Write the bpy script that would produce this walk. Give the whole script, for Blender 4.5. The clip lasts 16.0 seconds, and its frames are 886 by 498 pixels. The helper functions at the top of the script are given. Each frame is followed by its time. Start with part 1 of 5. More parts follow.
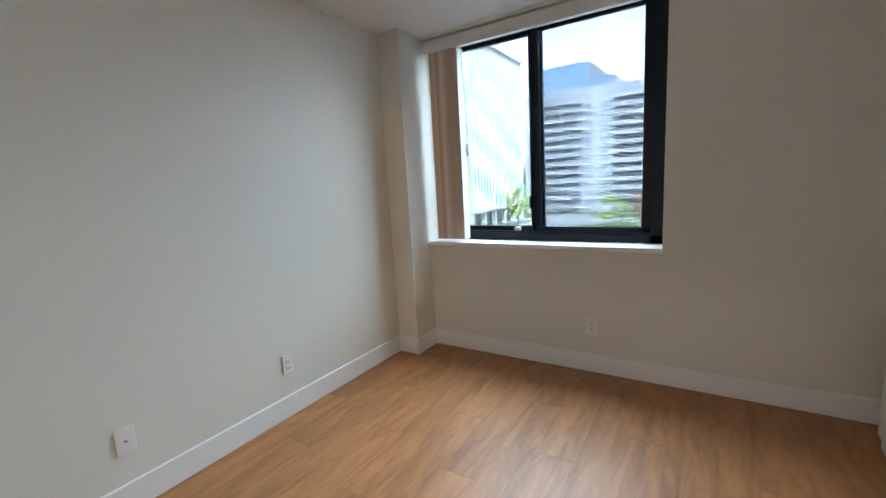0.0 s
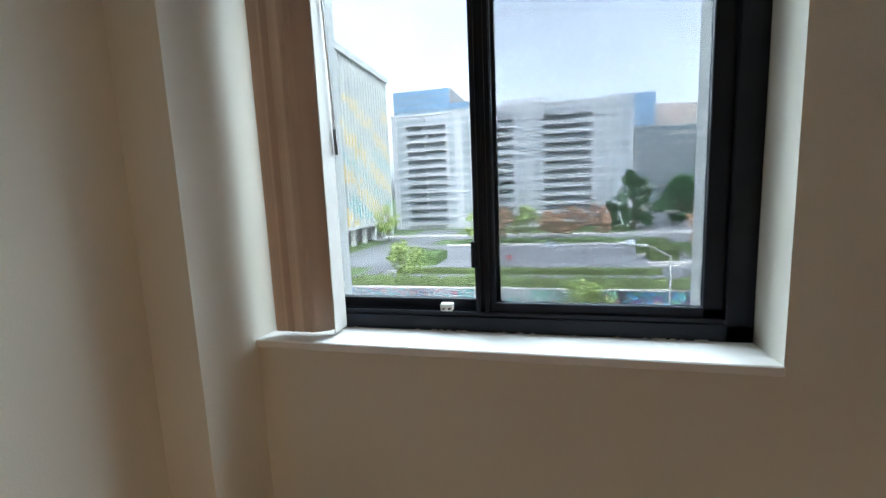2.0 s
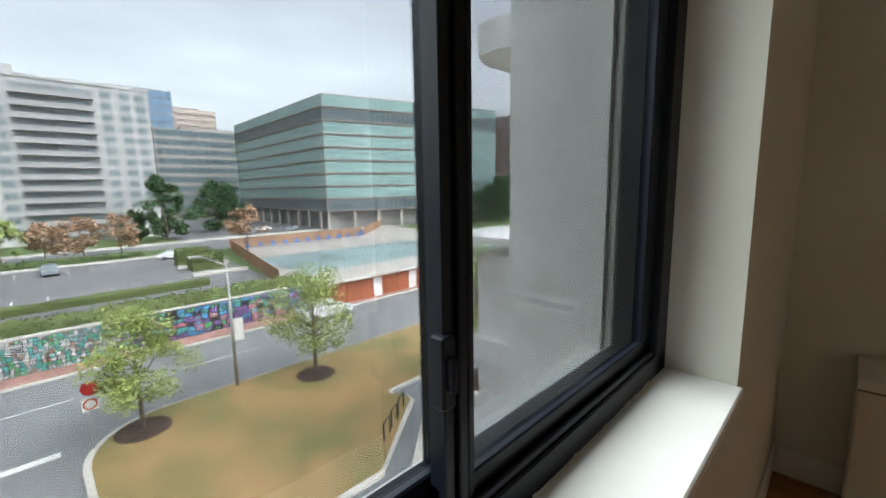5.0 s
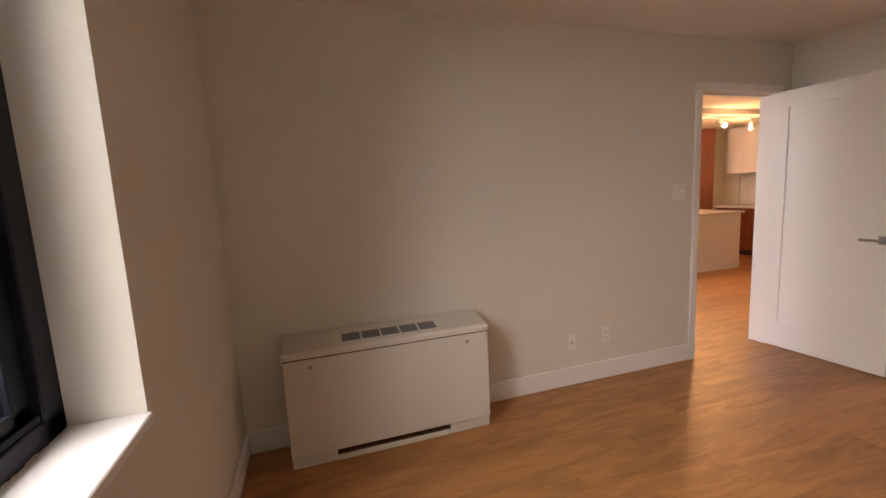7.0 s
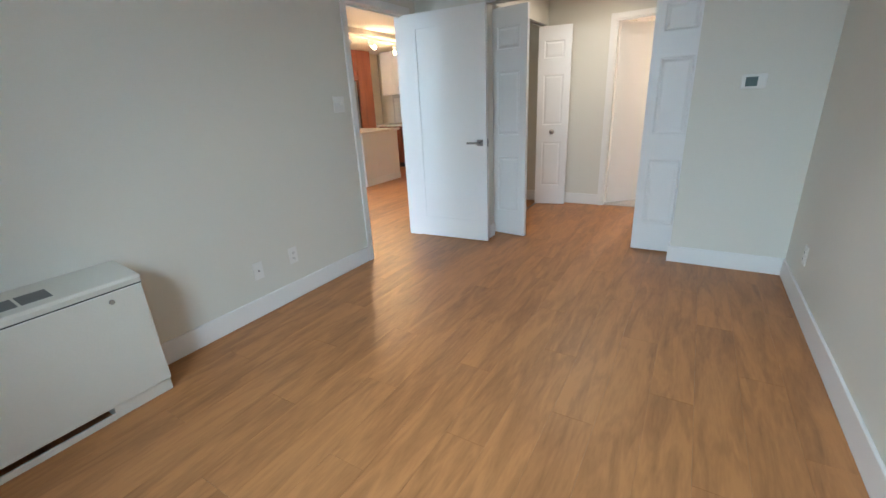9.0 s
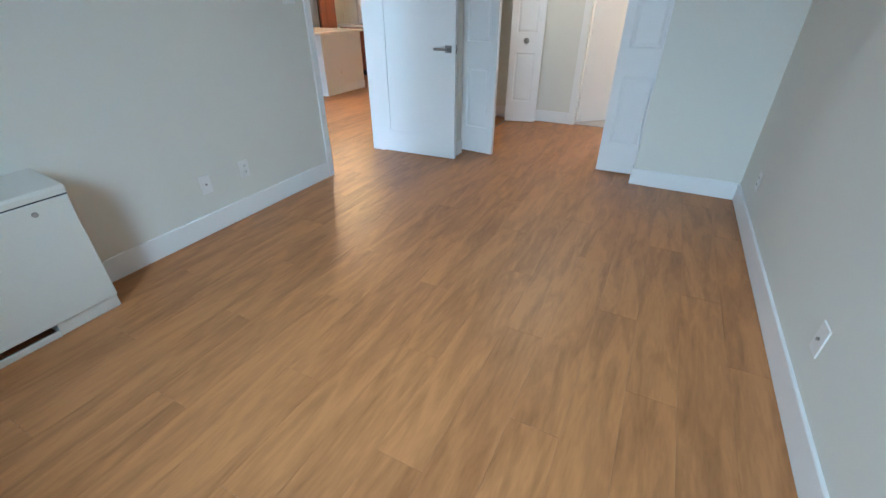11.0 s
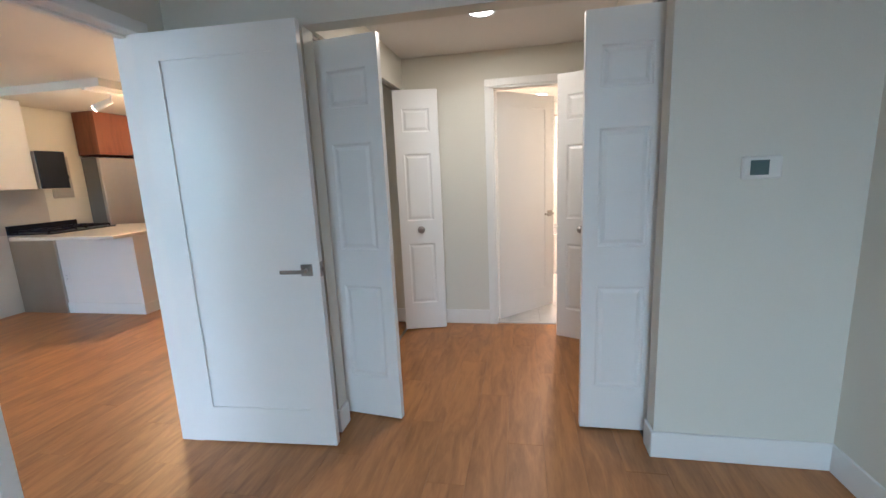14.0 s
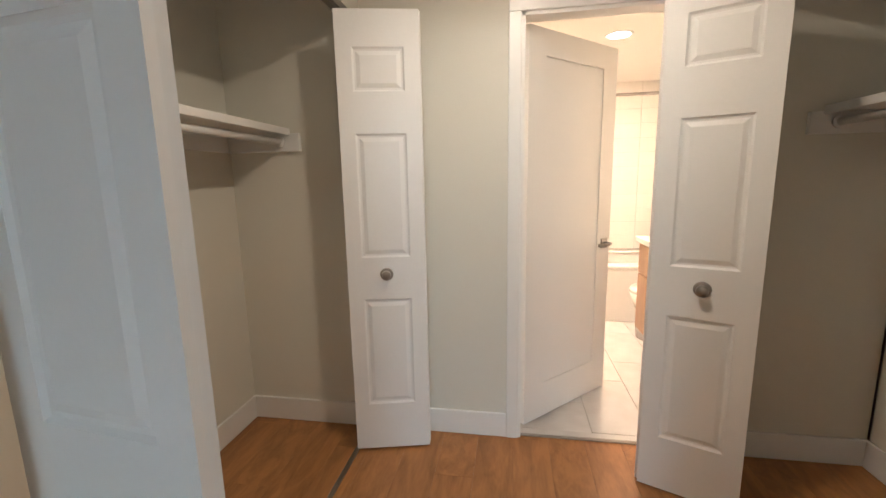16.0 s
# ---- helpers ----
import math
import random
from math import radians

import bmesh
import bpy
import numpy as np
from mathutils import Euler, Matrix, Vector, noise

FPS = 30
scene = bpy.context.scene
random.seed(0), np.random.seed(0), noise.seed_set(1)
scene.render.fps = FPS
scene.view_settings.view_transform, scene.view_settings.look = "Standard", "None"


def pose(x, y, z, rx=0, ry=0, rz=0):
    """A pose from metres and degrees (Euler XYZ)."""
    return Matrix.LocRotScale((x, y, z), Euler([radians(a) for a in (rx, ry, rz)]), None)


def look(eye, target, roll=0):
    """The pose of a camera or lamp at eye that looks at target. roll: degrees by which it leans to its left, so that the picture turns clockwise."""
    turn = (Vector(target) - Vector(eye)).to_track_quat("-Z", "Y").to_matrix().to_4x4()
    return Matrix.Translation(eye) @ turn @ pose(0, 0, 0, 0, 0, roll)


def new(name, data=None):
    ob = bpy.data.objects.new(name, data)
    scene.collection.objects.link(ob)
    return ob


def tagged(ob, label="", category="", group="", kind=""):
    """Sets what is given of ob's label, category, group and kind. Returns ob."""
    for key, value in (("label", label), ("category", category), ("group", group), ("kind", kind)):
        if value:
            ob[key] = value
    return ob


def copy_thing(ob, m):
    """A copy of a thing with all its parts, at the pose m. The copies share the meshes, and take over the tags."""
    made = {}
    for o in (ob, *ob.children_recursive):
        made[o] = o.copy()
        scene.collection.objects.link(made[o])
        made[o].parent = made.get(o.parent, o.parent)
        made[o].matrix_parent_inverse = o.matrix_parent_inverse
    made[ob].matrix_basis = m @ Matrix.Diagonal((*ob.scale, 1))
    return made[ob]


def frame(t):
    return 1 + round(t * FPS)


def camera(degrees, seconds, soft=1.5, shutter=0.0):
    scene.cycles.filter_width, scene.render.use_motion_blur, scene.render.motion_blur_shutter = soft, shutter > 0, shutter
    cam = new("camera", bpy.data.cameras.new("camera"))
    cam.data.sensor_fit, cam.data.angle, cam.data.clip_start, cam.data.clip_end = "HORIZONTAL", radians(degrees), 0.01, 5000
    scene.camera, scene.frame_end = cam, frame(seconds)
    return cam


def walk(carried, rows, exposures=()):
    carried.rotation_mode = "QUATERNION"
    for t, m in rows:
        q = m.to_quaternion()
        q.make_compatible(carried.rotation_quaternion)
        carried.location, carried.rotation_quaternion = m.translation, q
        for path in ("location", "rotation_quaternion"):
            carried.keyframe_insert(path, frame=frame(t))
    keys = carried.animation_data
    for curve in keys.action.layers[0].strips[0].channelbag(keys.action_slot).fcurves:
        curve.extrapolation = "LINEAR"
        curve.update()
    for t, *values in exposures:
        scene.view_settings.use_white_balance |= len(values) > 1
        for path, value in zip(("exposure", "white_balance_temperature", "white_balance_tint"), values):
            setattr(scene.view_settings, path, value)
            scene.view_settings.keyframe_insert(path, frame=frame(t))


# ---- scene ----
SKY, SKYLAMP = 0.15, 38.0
EXPOSURES = [(0.0, 4.85, 5250, 8), (1.0, 4.75, 5300, 8), (1.5, 4.5, 5500, 8), (2.0, 4.25, 5800, 8), (2.5, 4.05, 6300, 12), (3.0, 3.9, 6700, 14), (5.5, 3.6, 6600, 10), (6.0, 3.9, 6900, 16), (6.5, 4.25, 7300, 28), (7.0, 4.5, 7600, 32), (7.5, 4.85, 6750, 25), (8.0, 4.85, 5300, 7), (9.0, 4.92, 5150, 5), (11.5, 4.95, 4650, 2), (12.5, 4.88, 4800, 3), (14.5, 4.75, 5050, 6), (16.0, 4.75, 5500, 7)]
cam = camera(94.3, 16.0)
PATH = [
    (0, (1.719, -1.598, 1.32), (0.662, 0.072, 1.009), -3.2),
    (0.5, (1.491, -1.205, 1.337), (0.588, 0.555, 1.04), -3.1),
    (1, (1.258, -0.822, 1.348), (0.531, 1.02, 1.069), -3.0),
    (1.5, (1.054, -0.474, 1.332), (0.471, 1.422, 1.080), -1.9),
    (2, (0.902, -0.103, 1.368), (0.418, 1.820, 1.107), -2.4),
    (2.5, (0.683, 0.292, 1.376), (0.330, 2.246, 1.133), -2.5),
    (3, (0.530, 0.645, 1.344), (0.344, 2.624, 1.122), -3.0),
    (3.2, (0.479, 0.803, 1.330), (0.398, 2.789, 1.101), -2.7),
    (5.3, (0.315, 0.995, 1.388), (1.942, 2.121, 1.093), -1.4),
    (5.5, (0.324, 0.96, 1.393), (2.071, 1.887, 1.098), -1.8),
    (6, (0.332, 0.86, 1.391), (2.265, 1.288, 1.109), -2.3),
    (6.5, (0.336, 0.777, 1.391), (2.315, 0.683, 1.118), -2.9),
    (7, (0.324, 0.703, 1.394), (2.215, 0.107, 1.128), -2.9),
    (7.5, (0.317, 0.646, 1.383), (2.006, -0.395, 1.128), -3.2),
    (8, (0.3, 0.596, 1.375), (1.718, -0.787, 1.101), -3.5),
    (8.5, (0.288, 0.563, 1.342), (1.45, -1.024, 0.979), -3.8),
    (9, (0.34, 0.551, 1.305), (1.327, -1.053, 0.631), -3.0),
    (9.2, (0.343, 0.548, 1.272), (1.279, -1.018, 0.454), -2.9),
    (11.3, (0.324, 0.451, 1.276), (1.107, -1.074, 0.246), -0.1),
    (11.5, (0.35, 0.412, 1.3), (1.125, -1.208, 0.42), -0.4),
    (12, (0.539, 0.224, 1.335), (1.21, -1.569, 0.756), -1.5),
    (12.5, (0.691, 0.0, 1.365), (1.245, -1.881, 0.967), -2.3),
    (13, (0.785, -0.376, 1.37), (1.267, -2.29, 1.049), -2.6),
    (13.5, (0.901, -0.758, 1.353), (1.322, -2.688, 1.042), -2.6),
    (14, (1.001, -1.141, 1.359), (1.379, -3.072, 1.002), -2.6),
    (14.5, (1.047, -1.559, 1.351), (1.382, -3.495, 0.978), -2.2),
    (15, (1.211, -1.952, 1.332), (1.45, -3.901, 0.951), -2.1),
    (15.3, (1.211, -2.186, 1.325), (1.483, -4.132, 0.952), -1.8),
    (15.5, (1.259, -2.34, 1.306), (1.52, -4.292, 0.96), -1.6),
    (16, (1.276, -2.738, 1.326), (1.604, -4.684, 0.997), -1.1),
]
walk(cam, [(t, look(eye, target, roll)) for t, eye, target, roll in PATH], EXPOSURES)

# ---- world and light ----
world = bpy.data.worlds.new("overcast_sky")
scene.world = world
world.use_nodes = True
wn, wl = world.node_tree.nodes, world.node_tree.links
sky = wn.new("ShaderNodeTexSky")
sky.sky_type, sky.sun_disc = "NISHITA", False
sky.sun_elevation, sky.sun_rotation = radians(48), radians(150)
sky.air_density, sky.dust_density, sky.ozone_density = 1.0, 4.0, 1.0
grey = wn.new("ShaderNodeHueSaturation")
grey.inputs["Saturation"].default_value = 0.22
cloud_co = wn.new("ShaderNodeTexCoord")
cloud_map = wn.new("ShaderNodeMapping")
cloud_map.inputs["Scale"].default_value = (1.2, 1.2, 5.0)
cloud = wn.new("ShaderNodeTexNoise")
cloud.inputs["Scale"].default_value, cloud.inputs["Detail"].default_value = 2.2, 5.0
cloud_ramp = wn.new("ShaderNodeMapRange")
cloud_ramp.inputs["From Min"].default_value, cloud_ramp.inputs["From Max"].default_value = 0.35, 0.7
cloud_ramp.inputs["To Min"].default_value, cloud_ramp.inputs["To Max"].default_value = 0.86, 1.1
cloud_mul = wn.new("ShaderNodeMix")
cloud_mul.data_type, cloud_mul.blend_type = "RGBA", "MULTIPLY"
cloud_mul.inputs[0].default_value = 1.0
wl.new(cloud_co.outputs["Generated"], cloud_map.inputs["Vector"])
wl.new(cloud_map.outputs["Vector"], cloud.inputs["Vector"])
wl.new(cloud.outputs["Fac"], cloud_ramp.inputs["Value"])
wl.new(sky.outputs["Color"], grey.inputs["Color"])
wl.new(grey.outputs["Color"], cloud_mul.inputs[6])
wl.new(cloud_ramp.outputs["Result"], cloud_mul.inputs[7])
wl.new(cloud_mul.outputs[2], wn["Background"].inputs["Color"])
wn["Background"].inputs["Strength"].default_value = SKY


def lamp(name, kind, m, energy, colour, **more):
    data = bpy.data.lights.new(name, kind)
    data.energy, data.color = energy, colour
    if kind == "AREA":
        data.shape, data.size, data.size_y = "RECTANGLE", more["size"], more["size_y"]
    elif kind == "SUN":
        data.angle = more["angle"]
    else:
        data.shadow_soft_size = more["radius"]
        if kind == "SPOT":
            data.spot_size, data.spot_blend = more["cone"], 0.6
    ob = new(name, data)
    ob.matrix_world = m
    return ob


lamp("sun", "SUN", look((-20, -30, 50), (0, 0, 0)), 0.55, (1.0, 0.97, 0.93), angle=radians(30))
# area lamp added outside the bedroom window to boost the overcast sky's light indoors
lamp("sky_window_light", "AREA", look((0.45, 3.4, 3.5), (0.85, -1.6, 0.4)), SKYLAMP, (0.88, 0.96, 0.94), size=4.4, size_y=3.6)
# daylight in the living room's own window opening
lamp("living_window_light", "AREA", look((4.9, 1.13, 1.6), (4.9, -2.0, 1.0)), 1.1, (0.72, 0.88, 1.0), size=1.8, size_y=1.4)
WARM = (1.0, 0.56, 0.24)
lamp("kitchen_spot_light", "SPOT", look((5.36, -5.3, 2.1), (2.3, -2.3, 0.0)), 5.5, WARM, radius=0.07, cone=radians(95))
lamp("kitchen_spot_light", "POINT", pose(5.05, -5.35, 2.12), 0.8, WARM, radius=0.05)
lamp("kitchen_spot_light", "POINT", pose(5.3, -6.1, 2.12), 0.7, WARM, radius=0.05)
lamp("hall_downlight_light", "AREA", pose(1.23, -3.88, 2.312), 0.55, (1.0, 0.74, 0.5), size=0.11, size_y=0.11)
lamp("bath_downlight_light", "AREA", pose(0.55, -5.95, 2.285), 1.6, (1.0, 0.64, 0.4), size=0.13, size_y=0.13)
lamp("bath_downlight_light", "AREA", pose(0.75, -6.75, 2.285), 1.0, (1.0, 0.64, 0.4), size=0.13, size_y=0.13)


# ---- materials ----
def material(name, colour, rough=0.5, metal=0.0, vary=0.06, scale=3.0, grain=60.0, bump=0.02, spec=0.5, coat=0.0, stretch=(1, 1, 1), per_object=0.0, second=None, low=0.45, high=1.0):
    """A painted or plain surface: broad tone drift, fine grain, faint relief."""
    mat = bpy.data.materials.new(name)
    mat.use_nodes = True
    n, l = mat.node_tree.nodes, mat.node_tree.links
    b = n["Principled BSDF"]
    b.inputs["Roughness"].default_value, b.inputs["Metallic"].default_value = rough, metal
    b.inputs["Specular IOR Level"].default_value = spec
    b.inputs["Coat Weight"].default_value = coat
    co = n.new("ShaderNodeTexCoord")
    mp = n.new("ShaderNodeMapping")
    mp.inputs["Scale"].default_value = stretch
    l.new(co.outputs["Object"], mp.inputs["Vector"])
    big, small = n.new("ShaderNodeTexNoise"), n.new("ShaderNodeTexNoise")
    big.inputs["Scale"].default_value, big.inputs["Detail"].default_value = scale, 3.0
    small.inputs["Scale"].default_value, small.inputs["Detail"].default_value = grain, 4.0
    for x in (big, small):
        l.new(mp.outputs["Vector"], x.inputs["Vector"])
    add = n.new("ShaderNodeMath")
    add.operation = "ADD"
    l.new(big.outputs["Fac"], add.inputs[0])
    half = n.new("ShaderNodeMath")
    half.operation, half.inputs[1].default_value = "MULTIPLY", 0.5
    l.new(small.outputs["Fac"], half.inputs[0])
    l.new(half.outputs[0], add.inputs[1])
    fac = add.outputs[0]
    if per_object:
        info = n.new("ShaderNodeObjectInfo")
        rnd = n.new("ShaderNodeMath")
        rnd.operation, rnd.inputs[1].default_value, rnd.inputs[2].default_value = "MULTIPLY_ADD", per_object, -0.5 * per_object
        l.new(info.outputs["Random"], rnd.inputs[0])
        more = n.new("ShaderNodeMath")
        more.operation = "ADD"
        l.new(fac, more.inputs[0])
        l.new(rnd.outputs[0], more.inputs[1])
        fac = more.outputs[0]
    ramp = n.new("ShaderNodeValToRGB")
    ramp.color_ramp.elements[0].position, ramp.color_ramp.elements[1].position = low, high
    lo = second if second else tuple(c * (1 - vary) for c in colour)
    hi = colour if second else tuple(min(1.0, c * (1 + vary)) for c in colour)
    ramp.color_ramp.elements[0].color, ramp.color_ramp.elements[1].color = (*lo, 1), (*hi, 1)
    l.new(fac, ramp.inputs["Fac"])
    l.new(ramp.outputs["Color"], b.inputs["Base Color"])
    if bump:
        bp = n.new("ShaderNodeBump")
        bp.inputs["Strength"].default_value, bp.inputs["Distance"].default_value = min(1.0, bump * 10), 0.002
        l.new(small.outputs["Fac"], bp.inputs["Height"])
        l.new(bp.outputs["Normal"], b.inputs["Normal"])
    return mat


def wood(name, dark, light, rough, axis=1, per_object=1.0, fine=1.0, coat=0.0):
    """Wood with long figure along one axis, each piece cut from another place."""
    mat = bpy.data.materials.new(name)
    mat.use_nodes = True
    n, l = mat.node_tree.nodes, mat.node_tree.links
    b = n["Principled BSDF"]
    b.inputs["Coat Weight"].default_value = coat
    co, info = n.new("ShaderNodeTexCoord"), n.new("ShaderNodeObjectInfo")
    mp = n.new("ShaderNodeMapping")
    sc = [7.0 * fine] * 3
    sc[axis] = 1.1 * fine
    mp.inputs["Scale"].default_value = sc
    l.new(co.outputs["Object"], mp.inputs["Vector"])
    shift = n.new("ShaderNodeVectorMath")
    shift.operation = "MULTIPLY_ADD"
    spread = n.new("ShaderNodeCombineXYZ")
    for i in range(3):
        l.new(info.outputs["Random"], spread.inputs[i])
    shift.inputs[1].default_value = (37.0, 53.0, 11.0)
    l.new(spread.outputs[0], shift.inputs[0])
    l.new(mp.outputs["Vector"], shift.inputs[2])
    figure, pores, patch = n.new("ShaderNodeTexNoise"), n.new("ShaderNodeTexNoise"), n.new("ShaderNodeTexNoise")
    figure.inputs["Scale"].default_value, figure.inputs["Detail"].default_value, figure.inputs["Distortion"].default_value = 1.3, 6.0, 1.1
    pores.inputs["Scale"].default_value, pores.inputs["Detail"].default_value = 9.0, 3.0
    patch.inputs["Scale"].default_value = 0.45
    for x in (figure, pores, patch):
        l.new(shift.outputs[0], x.inputs["Vector"])
    mix = n.new("ShaderNodeMath")
    mix.operation, mix.inputs[1].default_value = "MULTIPLY_ADD", 0.28
    l.new(pores.outputs["Fac"], mix.inputs[0])
    l.new(figure.outputs["Fac"], mix.inputs[2])
    m2 = n.new("ShaderNodeMath")
    m2.operation, m2.inputs[1].default_value = "MULTIPLY_ADD", 0.35
    l.new(patch.outputs["Fac"], m2.inputs[0])
    l.new(mix.outputs[0], m2.inputs[2])
    m3 = n.new("ShaderNodeMath")
    m3.operation, m3.inputs[1].default_value = "MULTIPLY_ADD", 0.16 * per_object
    l.new(info.outputs["Random"], m3.inputs[0])
    l.new(m2.outputs[0], m3.inputs[2])
    ramp = n.new("ShaderNodeValToRGB")
    ramp.color_ramp.elements[0].position, ramp.color_ramp.elements[1].position = 0.55, 1.0
    ramp.color_ramp.elements[0].color, ramp.color_ramp.elements[1].color = (*dark, 1), (*light, 1)
    l.new(m3.outputs[0], ramp.inputs["Fac"])
    l.new(ramp.outputs["Color"], b.inputs["Base Color"])
    rr = n.new("ShaderNodeMapRange")
    rr.inputs["To Min"].default_value, rr.inputs["To Max"].default_value = rough - 0.06, rough + 0.08
    l.new(figure.outputs["Fac"], rr.inputs["Value"])
    l.new(rr.outputs["Result"], b.inputs["Roughness"])
    bp = n.new("ShaderNodeBump")
    bp.inputs["Strength"].default_value, bp.inputs["Distance"].default_value = 0.12, 0.001
    l.new(pores.outputs["Fac"], bp.inputs["Height"])
    l.new(bp.outputs["Normal"], b.inputs["Normal"])
    return mat


def glass(name, tint, rough=0.0):
    mat = bpy.data.materials.new(name)
    mat.use_nodes = True
    n, l = mat.node_tree.nodes, mat.node_tree.links
    n.remove(n["Principled BSDF"])
    clear, shine, mix, fr = n.new("ShaderNodeBsdfTransparent"), n.new("ShaderNodeBsdfGlossy"), n.new("ShaderNodeMixShader"), n.new("ShaderNodeLayerWeight")
    clear.inputs["Color"].default_value = (*tint, 1)
    shine.inputs["Roughness"].default_value = rough
    power, weight = n.new("ShaderNodeMath"), n.new("ShaderNodeMath")
    power.operation, power.inputs[1].default_value = "POWER", 5.0
    weight.operation, weight.inputs[1].default_value, weight.inputs[2].default_value = "MULTIPLY_ADD", 0.5, 0.02
    l.new(fr.outputs["Facing"], power.inputs[0])
    l.new(power.outputs[0], weight.inputs[0])
    l.new(weight.outputs[0], mix.inputs[0])
    l.new(clear.outputs[0], mix.inputs[1])
    l.new(shine.outputs[0], mix.inputs[2])
    l.new(mix.outputs[0], n["Material Output"].inputs["Surface"])
    return mat


def mesh_screen(name, cover, colour):
    mat = bpy.data.materials.new(name)
    mat.use_nodes = True
    n, l = mat.node_tree.nodes, mat.node_tree.links
    n.remove(n["Principled BSDF"])
    clear, weave, mix = n.new("ShaderNodeBsdfTransparent"), n.new("ShaderNodeBsdfDiffuse"), n.new("ShaderNodeMixShader")
    weave.inputs["Color"].default_value = (*colour, 1)
    clear.inputs["Color"].default_value = (0.86, 0.86, 0.87, 1)
    mix.inputs[0].default_value = cover
    l.new(clear.outputs[0], mix.inputs[1])
    l.new(weave.outputs[0], mix.inputs[2])
    l.new(mix.outputs[0], n["Material Output"].inputs["Surface"])
    return mat


def glow(name, colour, strength):
    mat = bpy.data.materials.new(name)
    mat.use_nodes = True
    b = mat.node_tree.nodes["Principled BSDF"]
    b.inputs["Base Color"].default_value = (*colour, 1)
    b.inputs["Emission Color"].default_value = (*colour, 1)
    b.inputs["Emission Strength"].default_value = strength
    return mat


WALL = material("wall_paint", (0.72, 0.705, 0.63), 0.55, vary=0.02, scale=0.7, grain=160, bump=0.03, spec=0.3)
CEIL = material("ceiling_paint", (0.79, 0.77, 0.73), 0.8, vary=0.02, scale=0.7, grain=120, bump=0.04, spec=0.2)
TRIM = material("trim_gloss_paint", (0.82, 0.82, 0.80), 0.32, vary=0.015, scale=1.0, grain=50, bump=0.006)
DOOR = material("door_paint", (0.82, 0.82, 0.805), 0.34, vary=0.015, scale=1.2, grain=70, bump=0.01)
PLANK = wood("vinyl_plank", (0.25, 0.108, 0.036), (0.47, 0.22, 0.076), 0.42, axis=1, per_object=0.3, fine=1.5)
JOINT = material("plank_bed", (0.12, 0.06, 0.03), 0.7)
BLACK = material("black_window_metal", (0.008, 0.011, 0.019), 0.4, vary=0.3, scale=6, grain=80, bump=0.01, spec=0.22)
# grey tint darkens the outdoor view to balance it with the room
PANE = glass("window_glass", (0.37, 0.39, 0.4))
SCREEN = mesh_screen("insect_screen", 0.07, (0.3, 0.31, 0.32))
SILL = material("white_sill", (0.84, 0.84, 0.83), 0.35, vary=0.02, scale=4, grain=40, bump=0.01)
# random tone per vane, spread wide to mimic vanes catching light unevenly
VANE = material("blind_vane", (0.86, 0.74, 0.63), 0.6, vary=0.2, scale=2, grain=60, stretch=(8, 8, 0.4), bump=0.03, per_object=0.9, second=(0.56, 0.42, 0.32), low=0.35, high=1.25)
VALANCE = material("valance_white", (0.72, 0.71, 0.68), 0.45)
WHITEPLASTIC = material("white_plastic", (0.8, 0.79, 0.75), 0.35, vary=0.01)
DARKSLOT = material("dark_slot", (0.02, 0.02, 0.02), 0.6)
METALBEIGE = material("heater_enamel", (0.66, 0.635, 0.56), 0.42, vary=0.03, scale=2, grain=110, bump=0.015)
GRILLE = material("grille_grey", (0.16, 0.16, 0.155), 0.5)
NICKEL = material("satin_nickel", (0.36, 0.34, 0.32), 0.3, 1.0, vary=0.04)
STEEL = material("brushed_steel", (0.5, 0.47, 0.43), 0.33, 1.0, vary=0.08, stretch=(1, 1, 0.05), grain=200)
LCD = material("thermostat_screen", (0.1, 0.15, 0.15), 0.2)
WALNUT = wood("walnut_cabinet", (0.11, 0.03, 0.012), (0.27, 0.085, 0.035), 0.35, axis=2, fine=0.7)
OAK = wood("light_oak_front", (0.3, 0.17, 0.09), (0.52, 0.33, 0.2), 0.4, axis=2, fine=0.8)
QUARTZ = material("quartz_top", (0.75, 0.72, 0.66), 0.2, vary=0.05, scale=8, grain=60)
CABWHITE = material("cabinet_white", (0.8, 0.79, 0.76), 0.3, vary=0.01)
TILE = material("white_wall_tile", (0.8, 0.78, 0.74), 0.15, vary=0.03, per_object=0.4)
MARBLE = material("marble_floor_tile", (0.8, 0.79, 0.77), 0.2, vary=0.0, scale=2.5, grain=9, bump=0, second=(0.6, 0.58, 0.56))
GROUT = material("grout", (0.55, 0.53, 0.5), 0.8)
PORCELAIN = material("porcelain", (0.84, 0.83, 0.8), 0.1, vary=0.01, bump=0)
BULB = glow("bulb", (1.0, 0.72, 0.42), 4)
DISC = glow("downlight_disc", (1.0, 0.88, 0.74), 0.5)
CONCRETE = material("painted_concrete", (0.82, 0.81, 0.78), 0.8, vary=0.05, scale=0.6, grain=20, bump=0.05)
ASPHALT = material("asphalt", (0.2, 0.205, 0.21), 0.85, vary=0.25, scale=0.12, grain=3, bump=0.02)
LOT = material("parking_asphalt", (0.17, 0.17, 0.175), 0.85, vary=0.3, scale=0.1, grain=2)
LAWN = material("dry_lawn", (0.38, 0.235, 0.105), 0.9, scale=0.35, grain=7, bump=0.05, second=(0.16, 0.16, 0.06), low=0.55, high=0.92)
GREEN = material("green_grass", (0.1, 0.15, 0.05), 0.9, vary=0.25, scale=0.3, grain=3)
KERB = material("kerb_concrete", (0.55, 0.52, 0.47), 0.8, vary=0.08, scale=0.5, grain=6)
